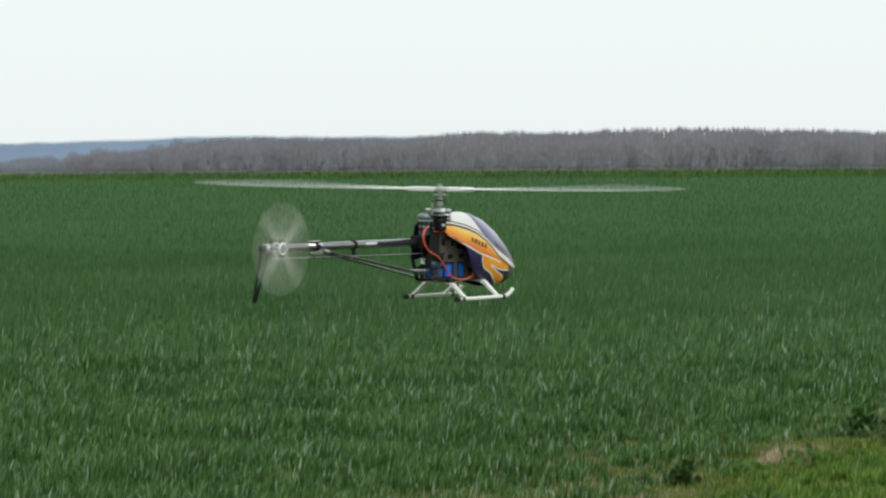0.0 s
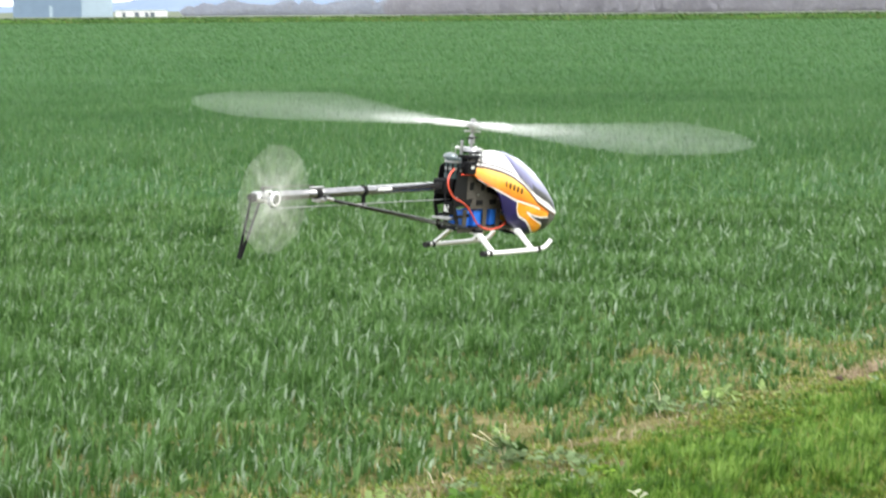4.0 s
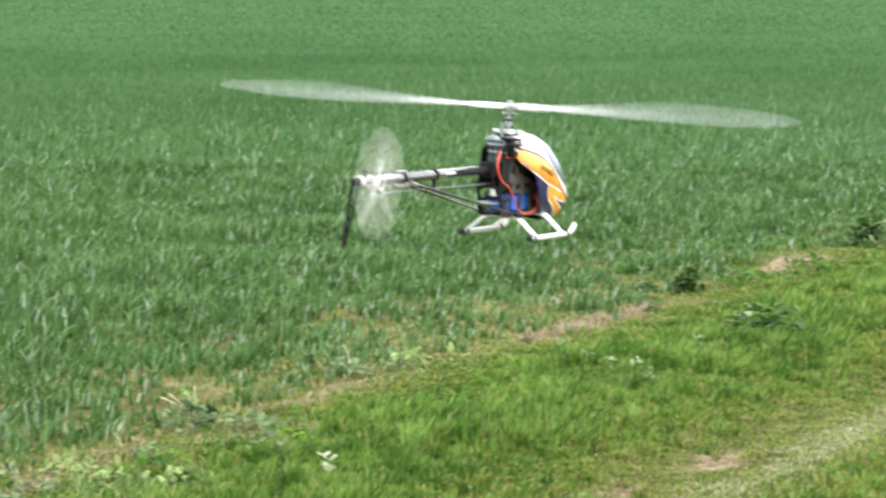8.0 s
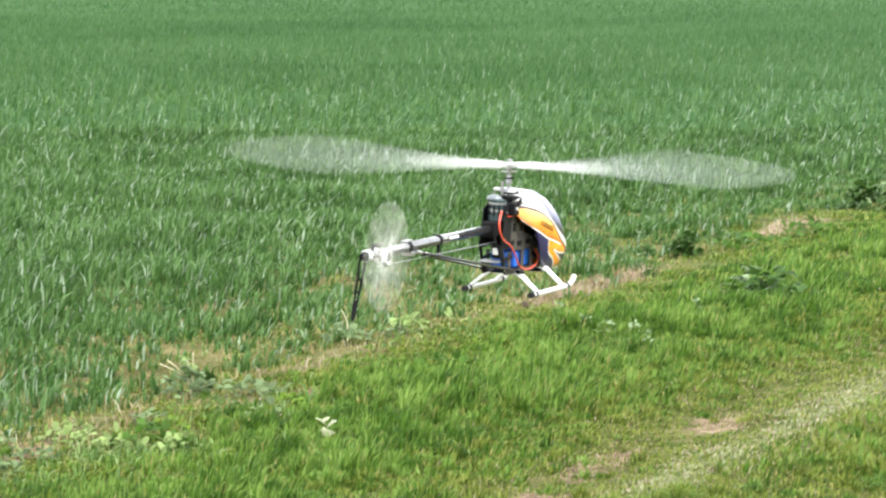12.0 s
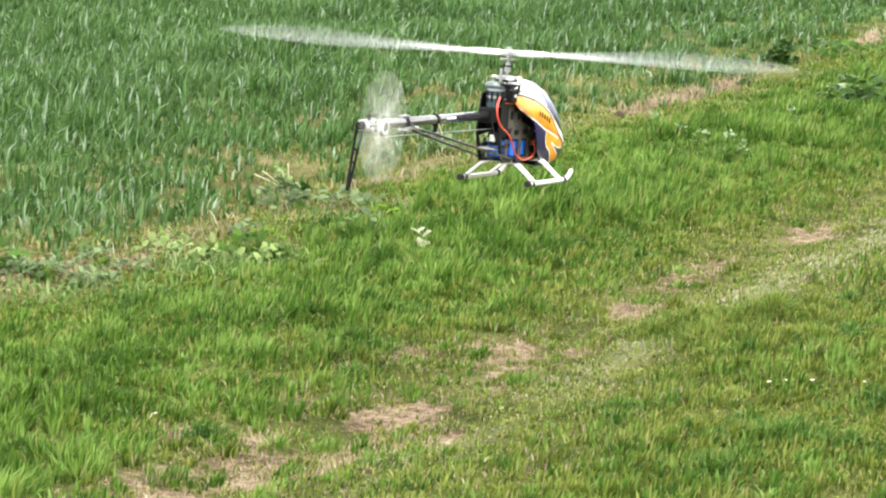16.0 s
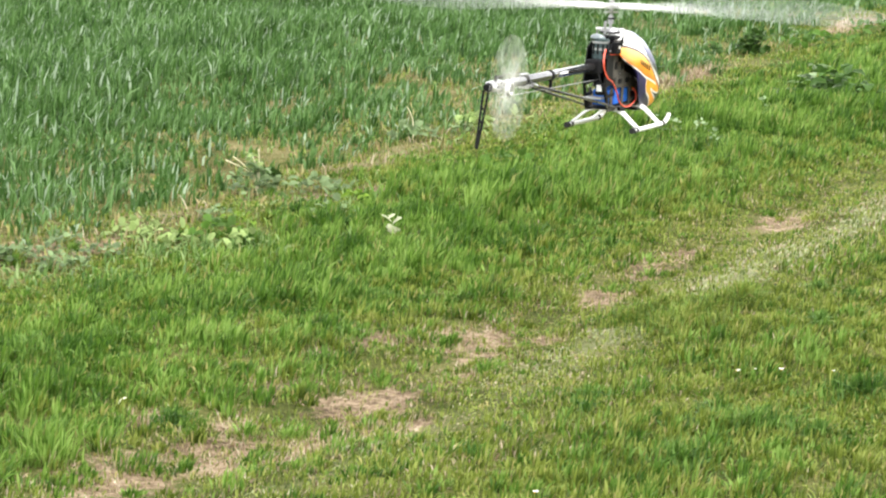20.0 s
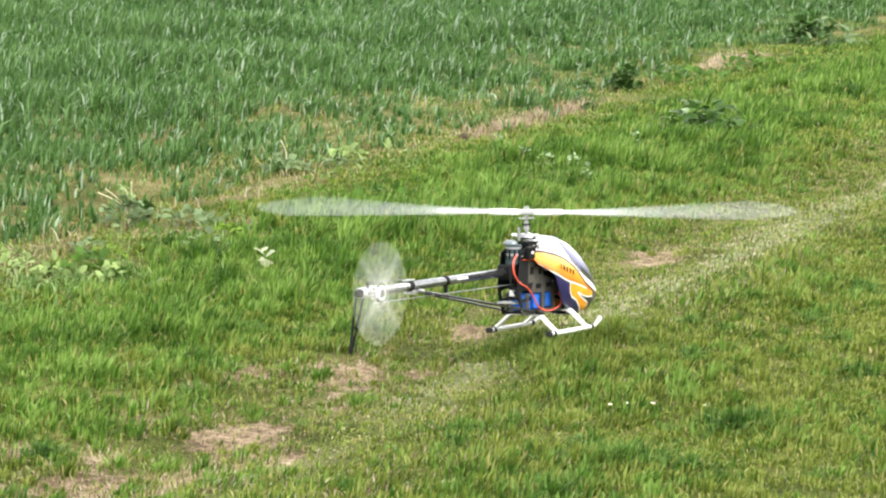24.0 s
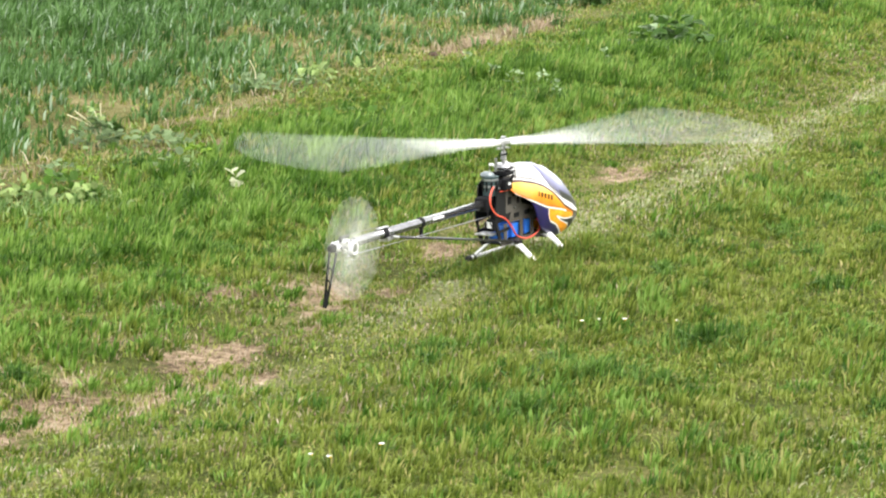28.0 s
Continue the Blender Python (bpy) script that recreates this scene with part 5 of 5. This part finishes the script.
    part("rear_strut", rod((-0.115, -0.03, 0.145), (-0.075, -0.03, 0.068), 0.004, 8), CARBON, heli)
    part("rear_strut", rod((-0.115, 0.03, 0.145), (-0.075, 0.03, 0.068), 0.004, 8), CARBON, heli)
    part("power_cable", tube([(-0.115, -0.03, 0.240), (-0.145, -0.037, 0.222), (-0.148, -0.04, 0.192), (-0.12, -0.042, 0.162), (-0.07, -0.042, 0.143), (-0.03, -0.042, 0.112), (0.0, -0.042, 0.082), (0.05, -0.043, 0.066), (0.10, -0.043, 0.068), (0.132, -0.044, 0.08), (0.138, -0.043, 0.098), (0.126, -0.038, 0.114)], 0.0026, 10), RED, heli, "thick red-orange power cable", smooth=True)
    part("thin_wire", tube([(-0.09, -0.037, 0.225), (-0.04, -0.038, 0.222), (0.02, -0.038, 0.217)], 0.0016, 6), RED, heli)
    part("sensor_wire", tube([(-0.13, -0.016, 0.178), (-0.142, -0.03, 0.15), (-0.13, -0.034, 0.125), (-0.105, -0.034, 0.112)], 0.0018, 6), BLACK, heli)
    # tail boom and its fittings
    bz, tx = 0.190, -0.912
    boom = part("tail_boom", rod((-0.08, 0, bz), (-0.90, 0, bz), 0.0128, 24), BOOM_FINISH, heli, "polished dark grey tail boom", smooth=True)
    part("boom_label", box((-0.40, -0.0125, bz + 0.003), (0.06, 0.0022, 0.007), 0.0005), LABEL_WHITE, boom, "white sticker on the boom")
    part("boom_holder", box((-0.115, 0, bz), (0.05, 0.042, 0.042), 0.005), BLACK, heli)
    cl = part("brace_clamp", rod((-0.69, 0, bz), (-0.668, 0, bz), 0.0148, 18), BLACK, heli)
    part("clamp_ear", box((-0.668, 0, bz - 0.017), (0.022, 0.032, 0.012), 0.002), ALU, cl)
    part("stabiliser_mount", box((-0.68, 0, bz + 0.0165), (0.05, 0.012, 0.004), 0.001), ALU, cl)
    part("top_rod", rod((-0.69, 0.004, bz + 0.021), (-0.885, 0.004, bz + 0.024), 0.0014, 8), GREY_FRAME, heli)
    gd = part("pushrod_guide", rod((-0.487, 0, bz), (-0.475, 0, bz), 0.0152, 18), BLACK, heli)
    part("guide_arm", box((-0.481, -0.004, bz - 0.026), (0.009, 0.008, 0.03), 0.001), BLACK, gd)
    part("guide_eye", rod((-0.481, -0.016, bz - 0.041), (-0.481, 0.008, bz - 0.041), 0.0045, 10), ALU, gd)
    part("tail_pushrod", rod((-0.10, -0.012, bz - 0.036), (-0.885, -0.012, bz - 0.030), 0.0014, 8), STEEL, heli)
    for s in (-1, 1):
        br = part("boom_brace", rod((-0.655, 0.018 * s, bz - 0.0125), (0.01, 0.044 * s, 0.062 - 0.002 * s), 0.0036, 10), BRACE, heli, "slim carbon boom brace", smooth=True)
        part("brace_end", rod((-0.664, 0.0196 * s, bz - 0.0113), (-0.635, 0.0209 * s, bz - 0.0165), 0.0055, 10), ALU, br)
        part("brace_end", rod((-0.025, 0.0484 * s, 0.066), (0.012, 0.050 * s, 0.0597), 0.0055, 10), BLACK, br)
    gb = part("tail_gearbox", box((tx, 0, bz), (0.044, 0.026, 0.028), 0.006), ALU, heli, "silver tail gearbox")
    part("gearbox_cap", rod((-0.936, 0, bz), (-0.952, 0, bz), 0.0125, 14, r2=0.009), BLACK, gb)
    part("boom_joint", rod((-0.87, 0, bz), (-0.90, 0, bz), 0.0165, 18), ALU, gb)
    for gx, gz in ((-0.016, 0.0), (0.014, 0.010), (0.014, -0.010)):
        part("bearing_ring", rod((tx + gx, -0.013, bz + gz), (tx + gx, -0.021, bz + gz), 0.009, 14, r2=0.007), WHITE_PLASTIC, gb)
        part("bearing_hole", rod((tx + gx, -0.0208, bz + gz), (tx + gx, -0.0222, bz + gz), 0.004, 10), BLACK, gb)
    part("bellcrank", box((tx + 0.005, -0.018, bz + 0.026), (0.05, 0.006, 0.006), 0.001), BLACK, gb)
    part("bellcrank_post", rod((tx, -0.01, bz + 0.014), (tx, -0.01, bz + 0.03), 0.004, 8), BLACK, gb)
    part("tail_shaft", rod((tx, 0.0, bz), (tx, -0.056, bz), 0.0035, 10), STEEL, gb)
    # open vertical fin
    fin = bmesh.new()
    tip = Vector((-0.955, 0.017, 0.032))
    a, b = Vector((tx - 0.014, 0.017, bz - 0.01)), Vector((tx + 0.022, 0.017, bz - 0.016))
    add_rod(fin, a, tip + Vector((-0.005, 0, 0)), 0.0034, 8)
    add_rod(fin, b, tip + Vector((0.006, 0, 0)), 0.0034, 8)
    for k in (0.3, 0.52, 0.7):
        add_rod(fin, a.lerp(tip, k), b.lerp(tip, k + 0.05), 0.0022, 6)
    add_plate(fin, [(tip.x - 0.009, tip.z), (tip.x + 0.004, tip.z - 0.006), (tip.x + 0.02, tip.z + 0.035), (tip.x + 0.004, tip.z + 0.035)], 0.015, 0.019)
    part("vertical_fin", fin, BLACK, heli, "open black vertical fin")
    # mast and swashplate, which do not show their spin
    part("mast", rod((0, 0, 0.25), (0, 0, 0.36), 0.0042, 12), STEEL, heli)
    part("swash_ring", rod((0, 0, 0.2795), (0, 0, 0.2845), 0.030, 24), BLACK, heli)
    sw = part("swashplate", rod((0, 0, 0.285), (0, 0, 0.294), 0.031, 24, r2=0.026), STEEL, heli, "grey steel swashplate")
    part("bearing_block", box((0, 0, 0.266), (0.06, 0.05, 0.012), 0.003), BLACK, heli)
    for a in (20, 140, 260):
        c, s = math.cos(radians(a)), math.sin(radians(a))
        part("link_ball", rod((0.032 * c, 0.032 * s, 0.292), (0.046 * c, 0.046 * s, 0.292), 0.0042, 8), WHITE_PLASTIC, sw)
        part("link_rod", rod((0.044 * c, 0.044 * s, 0.250), (0.044 * c, 0.044 * s, 0.292), 0.0022, 6), STEEL, sw)
    part("swash_guide", box((-0.046, 0, 0.296), (0.004, 0.009, 0.040), 0.002), STEEL, heli)
    part("guide_slot", box((-0.0425, 0, 0.302), (0.004, 0.0045, 0.034), 0.0005), BLACK, heli)
    # main rotor: head with flybar, and two blades on it
    bm = box((0, 0, 0), (0.032, 0.022, 0.016), 0.003)
    add_rod(bm, (0, 0, -0.012), (0, 0, 0.016), 0.0075, 14)
    head = part("rotor_head", bm, ALU, heli, "silver rotor head")
    head.location = (0, 0, 0.358)
    part("head_button", rod((0, 0, 0.010), (0, 0, 0.014), 0.008, 16), STEEL, head)
    part("washout_hub", rod((0, 0, -0.052), (0, 0, -0.028), 0.0095, 14, r2=0.007), STEEL, head, "grey washout hub")
    part("mixing_arm", box((0, 0, -0.018), (0.05, 0.006, 0.006), 0.001), ALU, head)
    for s in (-1, 1):
        part("washout_link", rod((0.016 * s, 0.016 * s, -0.05), (0.026 * s, 0.03 * s, 0.0), 0.0017, 6), BLACK, head)
        part("washout_arm", box((0.010 * s, 0.012 * s, -0.036), (0.026, 0.004, 0.005), 0.001), BLACK, head)
    blades = []
    for s in (-1, 1):
        bm = bmesh.new()
        rows = []
        for k in range(13):
            r = 0.085 + 0.705 * k / 12
            c = 0.050 if k == 0 else 0.070 if k < 4 else 0.060 if k < 12 else 0.048
            tw = -0.02
            row = []
            for q, th in ((0.30, 0.0), (0.24, 0.0032), (0.0, 0.0042), (-0.4, 0.0022), (-0.70, 0.0), (-0.4, -0.0018), (0.0, -0.003), (0.24, -0.0026)):
                row.append(bm.verts.new((s * r, s * (c * q), th + tw * c * q + 0.012 * (r / 0.79) ** 2)))
            rows.append(row)
        for a, b in zip(rows, rows[1:]):
            for k in range(8):
                bm.faces.new((a[k], a[(k + 1) % 8], b[(k + 1) % 8], b[k]))
        bm.faces.new(rows[0][::-1])
        bm.faces.new(rows[-1])
        add_box(bm, (s * 0.066, 0, 0), (0.088, 0.036, 0.015), 0.003)
        bmesh.ops.recalc_face_normals(bm, faces=bm.faces[:])
        blades.append(part("main_blade", bm, MAIN_BLADE, head, "long pale rotor blade with white root"))
    # tail rotor on the right side
    bm = rod((0, 0.008, 0), (0, -0.010, 0), 0.010, 14)
    add_box(bm, (0, 0, 0), (0.014, 0.012, 0.044), 0.002)
    tail = part("tail_rotor_hub", bm, ALU, heli, "silver tail rotor hub")
    part("hub_ring", tube([(0.016 * math.cos(k * math.pi / 8), -0.004, 0.016 * math.sin(k * math.pi / 8)) for k in range(17)], 0.0042, 8), WHITE_PLASTIC, tail, "white ring of the tail hub", smooth=True)
    tail.location = (tx, -0.048, bz)
    tails = []
    for turn, s in ((0, -1), (0, 1), (1, -1), (1, 1)):
        bm = bmesh.new()
        add_plate(bm, [(-0.004 * s, 0.022 * s), (0.004 * s, 0.022 * s), (0.006 * s, 0.04 * s), (0.012 * s, 0.06 * s), (0.012 * s, 0.13 * s), (0.006 * s, 0.14 * s), (-0.008 * s, 0.14 * s), (-0.010 * s, 0.06 * s), (-0.005 * s, 0.04 * s)], -0.0018, 0.0018)
        add_box(bm, (0, 0, 0.045 * s), (0.020, 0.006, 0.034), 0.002)
        if turn:
            bmesh.ops.rotate(bm, verts=bm.verts[:], matrix=Matrix.Rotation(math.pi / 2, 3, "Y"))
        bmesh.ops.recalc_face_normals(bm, faces=bm.faces[:])
        tails.append(part("tail_blade", bm, TAIL_WHITE, tail, "white tail rotor blade"))
    for ob in (head, tail, *blades, *tails):
        ob.cycles.motion_steps = 3
    return heli, head, blades, tail, tails


HELI, HEAD, BLADES, TAIL, TAIL_BLADES = make_helicopter()

# ---- motion ----
# seconds, place, heading, pitch and roll in degrees
FLIGHT = [
    (0.0, 0.002, 9.843, 1.286, 56.0, -0.0, 1.4),
    (0.5, -0.146, 9.577, 1.084, 56.4, -0.1, 1.1),
    (1.0, -0.356, 9.295, 1.061, 57.1, -2.3, 3.3),
    (1.5, -0.596, 8.984, 1.132, 57.9, -3.3, 5.1),
    (2.0, -0.809, 8.771, 1.118, 58.9, -2.5, 4.1),
    (2.5, -0.923, 8.670, 1.097, 58.8, -2.9, 5.0),
    (3.0, -0.951, 8.538, 1.064, 59.4, -2.7, 4.9),
    (3.5, -0.911, 8.534, 1.042, 59.4, -1.3, 5.1),
    (4.0, -0.819, 8.534, 1.041, 59.3, -0.9, 5.4),
    (4.5, -0.672, 8.519, 1.102, 59.2, 0.3, 3.2),
    (6.5, -0.072, 8.042, 1.108, 66.7, -1.7, 4.0),
    (7.0, 0.052, 8.015, 1.004, 66.6, -1.4, 2.8),
    (7.5, 0.116, 8.017, 0.949, 66.6, -1.2, 2.9),
    (8.0, 0.155, 8.292, 0.998, 66.0, -1.2, 3.4),
    (8.5, 0.156, 8.140, 1.174, 66.6, -0.3, 3.7),
    (9.0, 0.144, 8.427, 1.337, 65.3, -0.1, 5.2),
    (9.5, 0.085, 8.210, 1.004, 66.5, -1.0, 3.6),
    (10.0, 0.048, 8.254, 0.699, 67.0, -1.8, 3.6),
    (10.5, 0.059, 8.380, 0.759, 67.0, -1.3, 4.4),
    (11.0, 0.113, 8.563, 0.833, 66.3, -0.2, 4.0),
    (11.5, 0.162, 8.453, 0.820, 66.6, -0.0, 2.8),
    (12.0, 0.171, 8.434, 0.731, 66.5, -0.3, 2.9),
    (12.5, 0.140, 8.350, 0.618, 66.8, -1.2, 3.3),
    (14.5, 0.206, 8.181, 0.429, 67.0, -2.4, 0.2),
    (15.0, 0.084, 8.188, 0.521, 67.2, -3.9, 0.9),
    (15.5, -0.034, 8.201, 0.528, 67.8, -4.5, 2.2),
    (16.0, -0.104, 8.311, 0.526, 68.4, -4.8, 3.0),
    (16.5, -0.092, 8.403, 0.542, 69.0, -2.8, 3.6),
    (17.0, -0.018, 8.466, 0.561, 69.0, -2.2, 4.0),
    (17.5, 0.100, 8.724, 0.585, 68.3, -1.8, 3.1),
    (18.0, 0.219, 8.795, 0.544, 68.1, -0.7, 2.1),
    (18.5, 0.278, 8.829, 0.409, 68.0, -0.8, 1.6),
    (19.0, 0.272, 8.904, 0.424, 68.4, -1.3, 2.7),
    (19.5, 0.255, 8.904, 0.499, 68.5, -1.6, 3.5),
    (20.0, 0.279, 8.773, 0.578, 68.7, -2.1, 2.5),
    (20.5, 0.295, 8.772, 0.468, 68.5, -2.4, 2.0),
    (21.0, 0.274, 8.746, 0.339, 68.9, -3.0, 1.9),
    (21.5, 0.241, 8.714, 0.318, 69.2, -2.6, 3.0),
    (22.0, 0.225, 8.687, 0.326, 68.9, -2.4, 3.4),
    (22.5, 0.242, 8.588, 0.259, 67.9, -3.9, 2.1),
    (24.5, 0.4526, 8.850, 0.042, 57.7, -3.1, -3.1),
    (25.0, 0.450, 8.850, 0.030, 58.5, -1.7, -2.2),
    (25.5, 0.450, 8.868, 0.031, 57.4, -0.7, -1.1),
    (26.0, 0.449, 8.858, 0.031, 57.5, -0.4, -1.1),
    (26.5, 0.451, 8.859, 0.030, 57.5, -0.1, -1.1),
    (27.0, 0.451, 8.863, 0.028, 57.5, -0.2, -1.0),
    (27.5, 0.452, 8.862, 0.027, 57.5, -0.2, -0.8),
    (28.0, 0.452, 8.855, 0.029, 57.7, -0.1, -1.0),
]


def motions():
    walk(HELI, [(t, pose(x, y, z, roll, -pitch, head)) for t, x, y, z, head, pitch, roll in FLIGHT])
    # the rotors spin all the time; the main rotor slows after the landing.
    # rates in degrees per 1/30 s, split between the hub and its blades
    main, tail_turn = [], []
    a, b = -64.0, 90.0
    for k in range(841):
        t = k / 30
        main.append((t, a / 2))
        tail_turn.append((t, b / 2))
        rate = 174.0
        for start, q in ((23, 126.0), (24, 120.683), (25, 120.533), (26, 122.0), (27, 117.633)):
            if k >= 30 * start:
                rate = q
        a += rate
        b += 174.0
    walk(HEAD, [(t, pose(0, 0, 0.358, 0, 0, q)) for t, q in main])
    for ob in BLADES:
        walk(ob, [(t, pose(0, 0, 0, 0, 0, q)) for t, q in main])
    at = TAIL.location.copy()
    walk(TAIL, [(t, pose(*at, 0, q, 0)) for t, q in tail_turn])
    for ob in TAIL_BLADES:
        walk(ob, [(t, pose(0, 0, 0, 0, q, 0)) for t, q in tail_turn])


motions()
